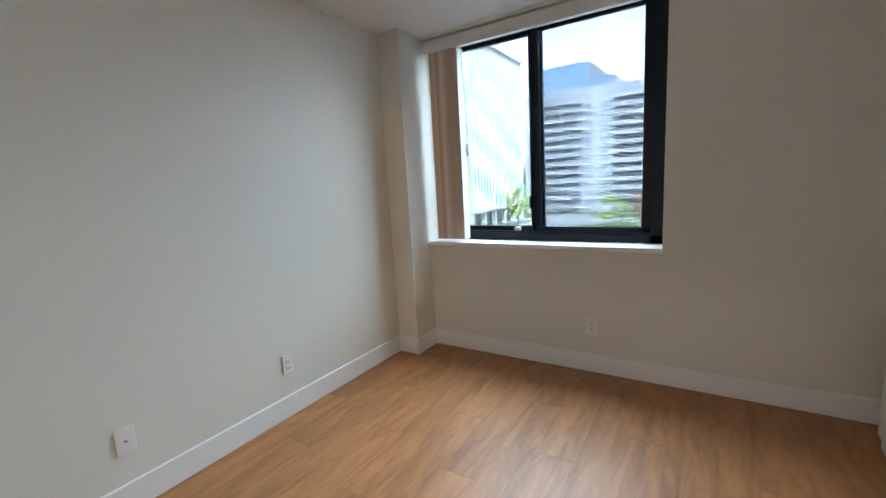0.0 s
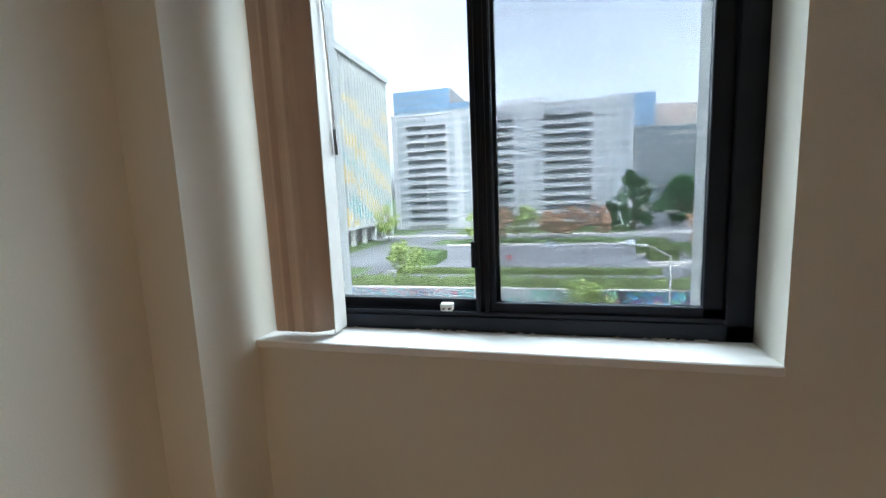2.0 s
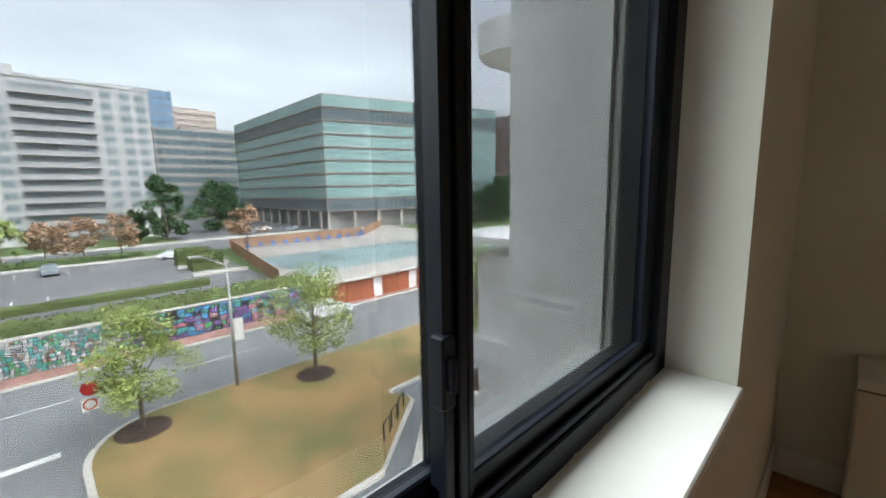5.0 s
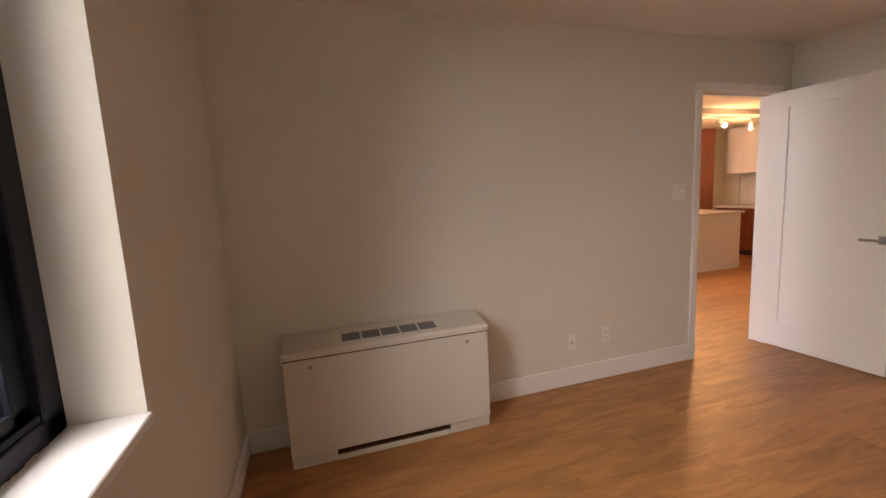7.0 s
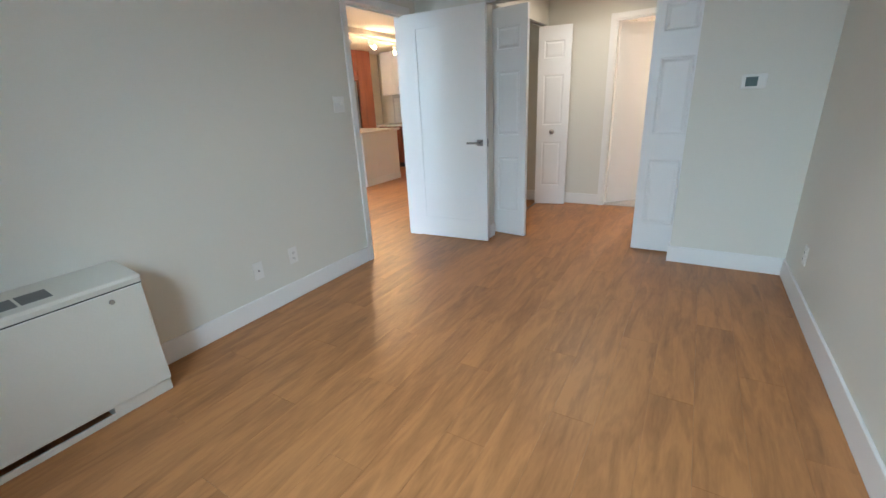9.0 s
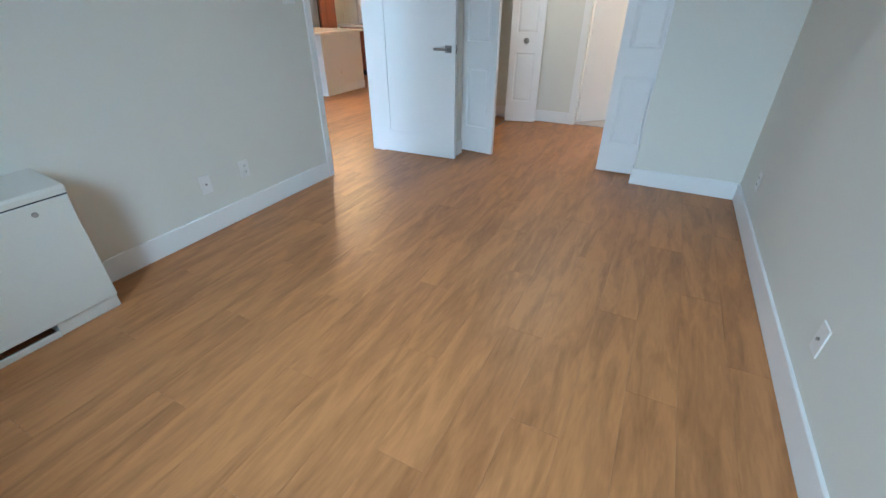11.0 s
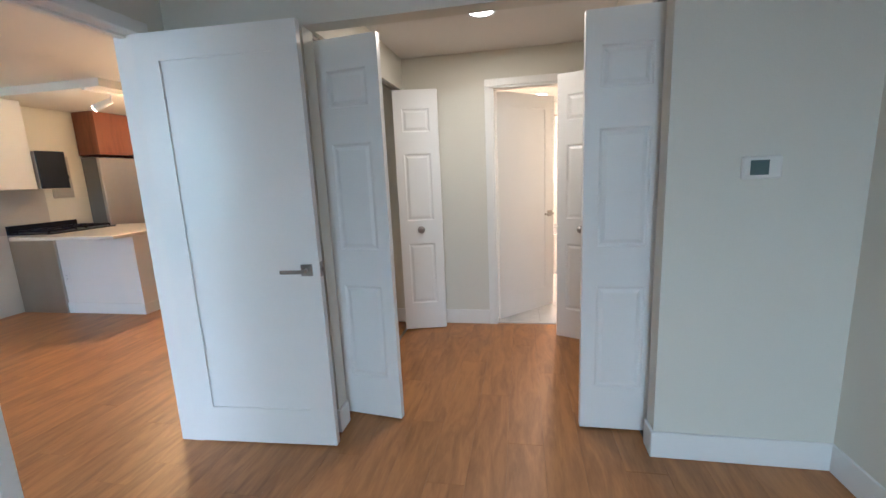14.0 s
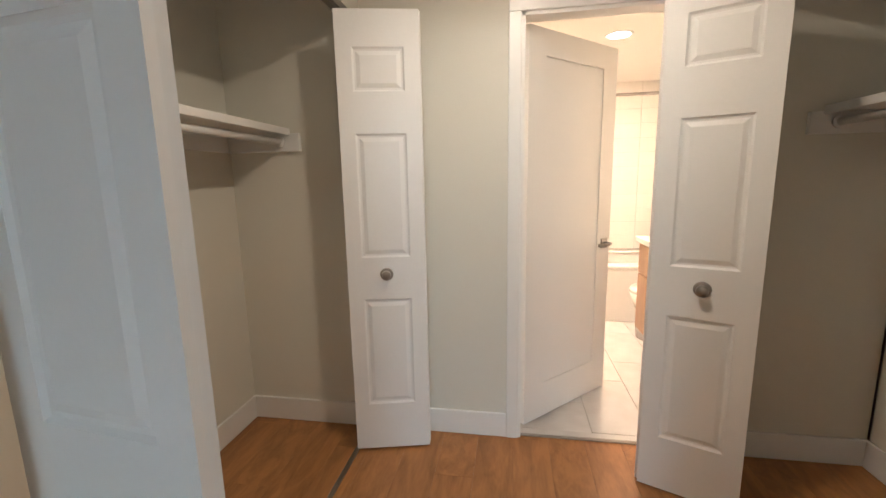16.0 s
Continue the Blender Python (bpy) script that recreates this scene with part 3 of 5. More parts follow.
def panel_door(name, label, m, w, h, side):
    """One-panel interior door, hinge line at x = 0, leaf along +x, handles on both faces."""
    d = thing(name, label, "door", m)
    st, top, bot = 0.115, 0.115, 0.2
    t = 0.0185
    bm = boxes((0, -t, 0.01, st, t, h), (w - st, -t, 0.01, w, t, h), (st, -t, h - top, w - st, t, h), (st, -t, 0.01, w - st, t, bot))
    leaf = part("leaf", bm, DOOR, d)
    bm = boxes((st - 0.002, -0.010, bot - 0.002, w - st + 0.002, 0.010, h - top + 0.002))
    part("panel", bm, DOOR, leaf, "flat recessed panel")
    mb = bmesh.new()
    for s in (-1, 1):
        for a in ((st, s * 0.01, bot, st + 0.008, s * t, h - top), (w - st - 0.008, s * 0.01, bot, w - st, s * t, h - top), (st, s * 0.01, bot, w - st, s * t, bot + 0.008), (st, s * 0.01, h - top - 0.008, w - st, s * t, h - top)):
            x0, y0, z0, x1, y1, z1 = a
            box(mb, x0, min(y0, y1), z0, x1, max(y0, y1) - 0.003, z1)
    part("bead", mb, DOOR, leaf)
    lever(leaf, w - 0.062, 0.94, t, -1)
    lever(leaf, w - 0.062, 0.94, -t, -1)
    lp = part("latch_plate", boxes((w - 0.0005, -0.012, 0.905, w + 0.0018, 0.012, 0.975)), NICKEL, leaf)
    part("latch_bolt", boxes((w, -0.007, 0.93, w + 0.011, 0.007, 0.95), bevel=0.002), NICKEL, lp)
    for z in (0.22, 1.03, 1.84):
        part("hinge", rod(bmesh.new(), (-0.004, side * (t + 0.004), z - 0.045), (-0.004, side * (t + 0.004), z + 0.045), 0.0065), NICKEL, d, smooth=True)
    return d


panel_door("bedroom_door", "white one-panel bedroom door standing wide open", pose(2.735, -2.87, 0, 0, 0, 183.4), 0.79, 2.045, 1)
panel_door("bathroom_door", "white one-panel bathroom door standing half open", pose(1.214, -4.835, 0, 0, 0, 180 + 45), 0.72, 2.035, 1)


def bifold(label, pts, m, knob_on, group, name="bifold_door"):
    """Two narrow leaves folded together; pts: fold line and the two outer ends in plan."""
    d = thing(name, label, "closet door", m, group)
    (fx, fy), ends = pts[0], pts[1:]
    for i, (ex, ey) in enumerate(ends):
        ang = math.degrees(math.atan2(ey - fy, ex - fx))
        w, t, h = 0.36, 0.0165, 2.045
        zs = ((0.25, 0.78), (0.98, 1.535), (1.712, 1.895))
        bm = boxes((0, -t, 0.014, 0.068, t, h), (w - 0.068, -t, 0.014, w, t, h))
        last = 0.014
        for z0, z1 in (*zs, (h, h)):
            box(bm, 0.068, -t, last, w - 0.068, t, z0)
            last = z1
        leaf = part("leaf", bm, DOOR, d)
        leaf.matrix_basis = pose(fx, fy, 0, 0, 0, ang)
        for z0, z1 in zs:
            bm = bmesh.new()
            for s in (-1, 1):
                def ring(inset, y):
                    return [bm.verts.new((x, s * y, z)) for x, z in ((0.068 + inset, z0 + inset), (w - 0.068 - inset, z0 + inset), (w - 0.068 - inset, z1 - inset), (0.068 + inset, z1 - inset))]
                rings = [ring(-0.001, t), ring(0.008, t - 0.007), ring(0.016, t - 0.008), ring(0.034, t - 0.002)]
                for a, b in zip(rings, rings[1:]):
                    for k in range(4):
                        bm.faces.new((a[k], a[(k + 1) % 4], b[(k + 1) % 4], b[k]))
                bm.faces.new(rings[-1])
            bmesh.ops.recalc_face_normals(bm, faces=bm.faces)
            part("raised_panel", bm, DOOR, leaf, "raised panel")
        if knob_on and i == 0:
            s = knob_on
            bm = rod(bmesh.new(), (0.18, s * t, 0.90), (0.18, s * (t + 0.006), 0.90), 0.031, 0.028, 20)
            rod(bm, (0.18, s * (t + 0.006), 0.90), (0.18, s * (t + 0.022), 0.90), 0.010, 0.012, 14)
            rod(bm, (0.18, s * (t + 0.022), 0.90), (0.18, s * (t + 0.034), 0.90), 0.022, 0.018, 20)
            part("knob", bm, NICKEL, leaf, "round satin nickel knob", True)
    part("pivot", rod(rod(bmesh.new(), (ends[1][0] * 0.95 + fx * 0.05, ends[1][1] * 0.95 + fy * 0.05, 0.0), (ends[1][0] * 0.95 + fx * 0.05, ends[1][1] * 0.95 + fy * 0.05, 0.02), 0.005), (ends[1][0] * 0.95 + fx * 0.05, ends[1][1] * 0.95 + fy * 0.05, 2.04), (ends[1][0] * 0.95 + fx * 0.05, ends[1][1] * 0.95 + fy * 0.05, 2.073), 0.005), NICKEL, d)
    return d


bifold("white six-panel bifold closet door folded open with nickel knob", [(1.676, -4.597), (2.037, -4.512), (2.035, -4.65)], pose(0, 0, 0), 1, "bifold closet doors")
bifold("white six-panel bifold closet door folded open with nickel knob", [(0.72, -4.473), (0.395, -4.33), (0.42, -4.625)], pose(0, 0, 0), -1, "bifold closet doors")
bifold("white bifold closet door folded flat beside the opening", [(1.675, -3.178), (2.03, -3.222), (2.035, -3.268)], pose(0, 0, 0), 0, "bifold closet doors")
bifold("white bifold closet door folded flat beside the opening", [(0.712, -3.222), (0.352, -3.224), (0.355, -3.268)], pose(0, 0, 0), 0, "bifold closet doors")
for nm, x in (("track_floor", 2.03), ("track_floor_2", 0.40)):
    o = thing("bifold_track", "thin grey metal bifold track on the floor", "door track", pose(x, 0, 0), "bifold tracks")
    part("rail", boxes((-0.011, -4.65, 0.0005, 0.011, -3.15, 0.003), (-0.011, -4.65, 0.003, -0.008, -3.15, 0.006), (0.008, -4.65, 0.003, 0.011, -3.15, 0.006)), NICKEL, o)
    part("head_rail", boxes((-0.013, -4.65, 2.055, 0.013, -3.15, 2.074)), NICKEL, o)


# ---- closets ----
def closet(x_back, sign, z, label):
    c = thing("closet_shelf", label, "shelf", pose(x_back, 0, 0), "closet shelves")
    d = lambda u: sign * u
    part("board", boxes((min(0, d(0.34)), -4.708, z, max(0, d(0.34)), -3.132, z + 0.019), bevel=0.002), TRIM, c)
    part("front_edge", boxes((min(d(0.34), d(0.352)), -4.708, z - 0.012, max(d(0.34), d(0.352)), -3.132, z + 0.021), bevel=0.002), TRIM, c)
    for y in (-4.725, -3.152):
        part("cleat", boxes((min(0, d(0.40)), y, z - 0.09, max(0, d(0.40)), y + 0.02, z - 0.001), bevel=0.002), TRIM, c)
    part("back_cleat", boxes((min(0, d(0.018)), -4.69, z - 0.09, max(0, d(0.018)), -3.152, z - 0.001), bevel=0.002), TRIM, c)
    part("hanging_rod", rod(bmesh.new(), (d(0.30), -4.69, z - 0.045), (d(0.30), -3.152, z - 0.045), 0.016, n=16), TRIM, c, "white hanging rod", True)
    for y in (-4.69, -3.152):
        part("rod_cup", rod(bmesh.new(), (d(0.30), y - 0.006, z - 0.045), (d(0.30), y + 0.006, z - 0.045), 0.026, n=16), TRIM, c, smooth=True)


closet(2.725, -1, 1.575, "white closet shelf with hanging rod")
closet(XW, 1, 1.575, "white closet shelf with hanging rod")


def downlight(m, label, group):
    d = thing("recessed_light", label, "ceiling light", m, group)
    bm = bmesh.new()
    rings = [[bm.verts.new((r * math.cos(a * math.pi / 14), r * math.sin(a * math.pi / 14), z)) for a in range(28)] for r, z in ((0.095, 0.0), (0.09, -0.008), (0.072, -0.006))]
    for p, q in zip(rings, rings[1:]):
        for k in range(28):
            bm.faces.new((p[k], p[(k + 1) % 28], q[(k + 1) % 28], q[k]))
    bmesh.ops.recalc_face_normals(bm, faces=bm.faces)
    part("trim_ring", bm, TRIM, d)
    part("lens", rod(bmesh.new(), (0, 0, -0.0005), (0, 0, -0.005), 0.073, n=28), DISC, d, "lit white lens")


downlight(pose(1.23, -3.88, 2.33), "round recessed ceiling light switched on", "recessed lights")


# ---- bathroom ----
structure("wall_bathroom", boxes((-0.75, -7.5, 0, -0.65, -4.81, 2.45), (1.32, -7.5, 0, 1.42, -4.81, 2.45), (-0.75, -7.6, 0, 1.42, -7.5, 2.45), (-0.75, -4.81, 0, -0.325, -4.71, 2.45)), WALL, "pale painted bathroom walls")
structure("ceiling_bathroom", boxes((-0.75, -7.6, 2.3, 1.42, -4.81, 2.42)), CEIL, "white bathroom ceiling")
bath_floor = structure("floor_bathroom", boxes((-0.65, -7.5, -0.05, 1.32, -4.76, -0.004)), GROUT, "white marble tile bathroom floor")
structure("trim_threshold", boxes((0.515, -4.80, 0, 1.222, -4.755, 0.008), bevel=0.002), MARBLE, "pale stone threshold")
structure("trim_metal_strip", boxes((0.515, -4.754, 0, 1.222, -4.735, 0.007), bevel=0.002), NICKEL, "thin metal edge strip")
tile_mesh = finish("tile", boxes((0, 0, -0.004, 0.297, 0.597, 0.002), bevel=0.001), MARBLE)
for i in range(7):
    for j in range(6):
        top = -4.81 - 0.6 * j + (0.3 if i % 2 else 0)
        cut = min(top, -4.80)
        if cut - (top - 0.6) > 0.05 and top - 0.6 > -7.45:
            o = new("tile", tile_mesh)
            o.parent = bath_floor
            o.location = (-0.65 + 0.3 * i - (0.13 if i == 6 else 0), top - 0.6, 0)
            o.scale = (1, (cut - top + 0.6) / 0.6, 1)
van = thing("bathroom_vanity", "wall-hung light oak vanity with a white top", "vanity", pose(-0.65, -5.02, 0))
part("body", boxes((0.0, -0.86, 0.22, 0.99, 0, 0.86), bevel=0.003), OAK, van)
part("drawer_front", boxes((0.99, -0.858, 0.64, 1.008, -0.002, 0.85), bevel=0.003), OAK, van)
for y0, y1 in ((-0.858, -0.432), (-0.428, -0.002)):
    part("door", boxes((0.99, y0, 0.225, 1.008, y1, 0.632), bevel=0.003), OAK, van)
part("top", boxes((0.0, -0.875, 0.862, 1.03, 0.01, 0.90), bevel=0.004), PORCELAIN, van, "white basin top")
toilet = thing("toilet", "white toilet with closed lid", "toilet", pose(-0.13, -6.23, 0))
bm = rod(rod(bmesh.new(), (0.25, 0, 0), (0.25, 0, 0.25), 0.12, 0.14, 20), (0.25, 0, 0.25), (0.25, 0, 0.39), 0.14, 0.19, 20)
part("bowl", bm, PORCELAIN, toilet, smooth=True)
part("tank", boxes((-0.32, -0.2, 0.36, -0.12, 0.2, 0.76), bevel=0.015), PORCELAIN, toilet)
part("base", boxes((-0.3, -0.13, 0, 0.25, 0.13, 0.37), bevel=0.03), PORCELAIN, toilet)
part("lid", rod(bmesh.new(), (0.24, 0, 0.392), (0.24, 0, 0.425), 0.2, 0.19, 24), PORCELAIN, toilet, "closed lid", True)
tub = thing("bathtub", "white alcove bathtub with a plain apron", "bathtub", pose(0, -6.6, 0))
part("apron", boxes((-0.64, -0.04, 0.0, 1.315, 0, 0.5), bevel=0.008), PORCELAIN, tub)
part("rim", boxes((-0.64, -0.12, 0.5, 1.315, 0.01, 0.535), (-0.64, -0.885, 0.5, 1.315, -0.80, 0.535), bevel=0.01), PORCELAIN, tub)
part("basin", boxes((-0.64, -0.88, 0.08, 1.315, -0.82, 0.5), (-0.64, -0.88, 0.05, 1.315, -0.04, 0.1)), PORCELAIN, tub)
cr = thing("shower_rod", "chrome shower curtain rod", "shower rod", pose(0, -6.62, 2.02))
part("tube", rod(bmesh.new(), (-0.65, 0, 0), (1.32, 0, 0), 0.013), NICKEL, cr, smooth=True)
for x in (-0.645, 1.315):
    part("flange", rod(bmesh.new(), (x - 0.005, 0, 0), (x + 0.005, 0, 0), 0.03), NICKEL, cr, smooth=True)
surround = structure("wall_tub_surround", boxes((-0.65, -7.5, 0.54, 1.32, -7.492, 2.3)), GROUT, "white tiled tub wall")
tm = finish("tile", boxes((0, 0, 0, 0.296, 0.008, 0.146), bevel=0.001), TILE)
for i in range(7):
    for j in range(12):
        o = new("tile", tm)
        o.parent = surround
        o.location = (-0.65 + 0.3 * i - (0.13 if i == 6 else 0), -7.493, 0.55 + 0.148 * j)
downlight(pose(0.55, -5.95, 2.3), "round recessed bathroom light switched on", "recessed lights")
downlight(pose(0.75, -6.75, 2.3), "round recessed bathroom light switched on", "recessed lights")

# ---- living room and kitchen ----
structure("wall_living_north", boxes((2.83, YN, -0.1, 4.0, 1.5, 2.6), (5.8, YN, -0.1, 7.0, 1.5, 2.6), (4.0, YN, -0.1, 5.8, 1.5, 0.9), (4.0, YN, 2.3, 5.8, 1.5, 2.6)), WALL, "white living room wall")
structure("wall_living_east", boxes((6.7, -7.5, -0.1, 6.85, YN, 2.6)), WALL, "cream painted kitchen wall")
structure("wall_living_south", boxes((2.83, -7.55, -0.1, 6.85, -7.4, 2.6)), WALL, "cream kitchen back wall")
structure("ceiling_living", boxes((2.83, -7.4, 2.44, 6.7, YN, 2.6)), CEIL, "white living room ceiling")
structure("ceiling_kitchen", boxes((5.05, -7.4, 2.36, 6.7, -4.7, 2.44)), CEIL, "lowered kitchen ceiling")
skirting("baseboard_living", [(2.83, -7.4, 2.844, -2.92), (2.83, -1.99, 2.844, YN)])
isl = thing("kitchen_island", "white kitchen peninsula with pale stone top", "kitchen island", pose(5.045, -4.755, 0))
part("body", boxes((0.0, -0.95, 0.0, 1.25, 0, 0.865)), CABWHITE, isl)
part("worktop", boxes((-0.03, -1.0, 0.866, 1.3, 0.235, 0.902), bevel=0.004), QUARTZ, isl, "pale stone worktop")
part("skirting", boxes((-0.012, -0.95, 0.0, 0.0, 0.012, 0.12), (0.0, 0.0, 0.0, 1.25, 0.012, 0.12), bevel=0.002), TRIM, isl)
outlet(pose(5.045, -5.12, 0.32, 0, 0, -90), "wall outlets")
outlet(pose(6.0, -4.755, 0.42, 0, 0, 180), "wall outlets")
rg = thing("gas_range", "black gas range with iron grates", "range", pose(6.38, -5.1, 0))
part("body", boxes((-0.32, -0.37, 0, 0.31, 0.37, 0.9), bevel=0.004), STEEL, rg)
part("cooktop", boxes((-0.32, -0.37, 0.9, 0.31, 0.37, 0.915), bevel=0.003), BLACK, rg)
for y in (-0.2, 0.2):
    bm = boxes((-0.26, y - 0.15, 0.93, 0.2, y - 0.138, 0.948), (-0.26, y + 0.138, 0.93, 0.2, y + 0.15, 0.948), (-0.26, y - 0.15, 0.93, -0.248, y + 0.15, 0.948), (0.188, y - 0.15, 0.93, 0.2, y + 0.15, 0.948), (-0.04, y - 0.15, 0.93, -0.028, y + 0.15, 0.948), (-0.26, y - 0.006, 0.93, 0.2, y + 0.006, 0.948))
    for x in (-0.26, 0.188):
        for yy in (y - 0.15, y + 0.138):
            box(bm, x, yy, 0.913, x + 0.012, yy + 0.012, 0.932)
    part("grate", bm, BLACK, rg)
part("back_guard", boxes((0.27, -0.37, 0.915, 0.31, 0.37, 1.0), bevel=0.003), BLACK, rg)


def wall_cabinet(m, w, d, h, mat, label, doors=1, name="wall_cabinet"):
    """Front faces -x of its own space."""
    c = thing(name, label, "kitchen cabinet", m)
    part("body", boxes((0.02, -w / 2, 0, d, w / 2, h)), mat, c)
    for i in range(doors):
        y0 = -w / 2 + w * i / doors
        part("door", boxes((0, y0 + 0.002, 0.002, 0.019, y0 + w / doors - 0.002, h - 0.002), bevel=0.002), mat, c)
    return c


wall_cabinet(pose(6.35, -4.5, 1.4), 0.8, 0.35, 0.95, CABWHITE, "white upper kitchen cabinet", 2)
mw = thing("microwave", "black microwave mounted over the range", "microwave", pose(6.3, -5.06, 1.4))
part("body", boxes((0.02, -0.15, 0, 0.4, 0.15, 0.42), bevel=0.004), STEEL, mw)
part("door", boxes((0.0, -0.15, 0.0, 0.02, 0.15, 0.42), bevel=0.004), BLACK, mw)
bpn = thing("breaker_panel", "grey metal breaker panel on the kitchen wall", "breaker panel", pose(6.7, -5.41, 1.28))
part("box", boxes((-0.02, -0.12, 0, 0, 0.12, 0.515), bevel=0.003), STEEL, bpn)
part("lid", boxes((-0.028, -0.1, 0.03, -0.019, 0.1, 0.485), bevel=0.003), STEEL, bpn)
part("catch", boxes((-0.034, -0.09, 0.24, -0.027, -0.07, 0.28), bevel=0.002), DARKSLOT, bpn)
fr = thing("refrigerator", "stainless steel refrigerator in a walnut surround", "refrigerator", pose(6.4, -6.0, 0))
part("body", boxes((0.05, -0.3, 0.03, 0.29, 0.3, 1.78), bevel=0.005), GRILLE, fr)
part("door", boxes((0.0, -0.3, 0.62, 0.055, 0.3, 1.78), bevel=0.008), STEEL, fr)
part("freezer_drawer", boxes((0.0, -0.3, 0.04, 0.055, 0.3, 0.61), bevel=0.008), STEEL, fr)
part("handle", rod(bmesh.new(), (-0.04, -0.26, 0.75), (-0.04, -0.26, 1.5), 0.012), BLACK, fr, smooth=True)
wall_cabinet(pose(6.36, -6.0, 1.81), 0.62, 0.33, 0.545, WALNUT, "dark walnut cabinet above the refrigerator", 1)
tp = thing("tall_panel", "tall walnut end panel beside the refrigerator", "cabinet panel", pose(6.36, -6.335, 0))
part("panel", boxes((0.0, -0.4, 0.0, 0.33, 0.02, 2.355), bevel=0.002), WALNUT, tp)
for i, x in enumerate((6.05, 5.44, 4.83)):
    wall_cabinet(pose(x, -7.05, 1.5, 0, 0, -90), 0.6, 0.34, 0.85, CABWHITE, "white upper kitchen cabinet", 2)
    wall_cabinet(pose(x, -6.79, 0.1, 0, 0, -90), 0.6, 0.6, 0.76, WALNUT, "dark walnut base cabinet", 2, "base_cabinet")
ct = thing("kitchen_counter", "pale stone kitchen counter along the back wall", "counter", pose(5.4, -7.08, 0.862))
part("slab", boxes((-0.9, -0.31, 0, 0.96, 0.32, 0.038), bevel=0.003), QUARTZ, ct)
pl = thing("cabinet_plinth", "dark recessed cabinet plinth", "plinth", pose(5.4, -7.1, 0))
part("board", boxes((-0.88, -0.28, 0, 0.95, 0.25, 0.099)), DARKSLOT, pl)
splash = structure("wall_backsplash", boxes((4.5, -7.4, 0.9, 6.36, -7.396, 1.5), (6.696, -5.2, 0.9, 6.7, -4.1, 1.4)), GROUT, "white tiled kitchen backsplash")
bt = finish("tile", boxes((0, 0, 0, 0.147, 0.006, 0.072), bevel=0.001), TILE)
for j in range(7):
    for i in range(12):
        o = new("tile", bt)
        o.parent = splash
        o.location = (4.52 + 0.15 * i, -7.397, 0.908 + 0.075 * j)
fc = thing("kitchen_faucet", "tall chrome pull-down kitchen faucet", "faucet", pose(5.45, -7.25, 0.9))
part("base", rod(bmesh.new(), (0, 0, 0), (0, 0, 0.03), 0.026), NICKEL, fc, smooth=True)
bm = bmesh.new()
spine = [(0, 0, 0.02), (0, 0, 0.3)] + [(0, 0.085 - 0.085 * math.cos(a), 0.3 + 0.085 * math.sin(a)) for a in (0.5, 1.0, 1.57, 2.1, 2.6, 3.14)] + [(0, 0.17, 0.2)]
for a, b in zip(spine, spine[1:]):
    rod(bm, a, b, 0.013, n=10)
part("spout", bm, NICKEL, fc, smooth=True)
part("lever", rod(bmesh.new(), (0.02, 0, 0.06), (0.09, 0, 0.1), 0.007), NICKEL, fc, smooth=True)
pb = thing("paper_box", "small white box on the kitchen counter", "box", pose(4.95, -7.15, 0.9))
part("carton", boxes((-0.11, -0.05, 0, 0.11, 0.05, 0.12), bevel=0.003), CABWHITE, pb)
tr = thing("track_light", "white ceiling track light with lit spot heads", "track light", pose(5.25, -5.6, 2.36))
part("rail", boxes((-0.02, -0.9, -0.02, 0.02, 0.9, 0.0), bevel=0.003), TRIM, tr)
for y, aim in ((0.62, (0.12, 0.1, -0.09)), (0.2, (-0.14, 0.02, -0.08)), (-0.5, (0.05, -0.1, -0.1))):
    a = Vector((0, y, -0.075))
    b = a + Vector(aim)
    head = part("spot_head", rod(rod(bmesh.new(), (0, y, -0.02), a, 0.008), a, b, 0.028, 0.04, 16), TRIM, tr, smooth=True)
    part("bulb", rod(bmesh.new(), b - Vector(aim) * 0.02, b + Vector(aim) * 0.03, 0.034, 0.03, 16), BULB, head, "glowing bulb")


# ---- outside: own building ----
structure("wall_fin", boxes((1.512, 1.503, -9.7, 2.4, 1.845, 6.0)), CONCRETE, "white painted concrete fin outside the window")
structure("wall_fin_2", boxes((-0.8, 1.503, -9.7, -0.1, 1.86, 6.0)), CONCRETE, "white painted concrete fin outside the window")
structure("wall_facade", boxes((-6.0, 1.5, -9.7, -0.8, 1.6, 6.0), (2.4, 1.5, -9.7, 4.0, 1.6, 6.0), (5.8, 1.5, -9.7, 9.0, 1.6, 6.0), (4.0, 1.5, -9.7, 5.8, 1.6, 0.9), (4.0, 1.5, 2.3, 5.8, 1.6, 6.0), (-0.1, 1.5, -9.7, 1.512, 1.55, 0.85), (-0.1, 1.5, 2.42, 1.512, 1.55, 6.0)), CONCRETE, "white painted concrete facade")
wing = thing("balcony_tower", "white concrete balconies of the neighbouring wing", "building", pose(12.0, 9.55, 0))
part("wall", boxes((0.5, -1.5, -9.2, 6.0, 1.6, -1.1), bevel=0.02), CONCRETE, wing)
part("ledge", boxes((0.2, -1.6, -5.4, 6.0, 1.75, -4.4), bevel=0.03), CONCRETE, wing)
part("roof_slab", boxes((-0.7, -1.5, -0.55, 6.0, 2.4, -0.3), bevel=0.02), CONCRETE, wing)
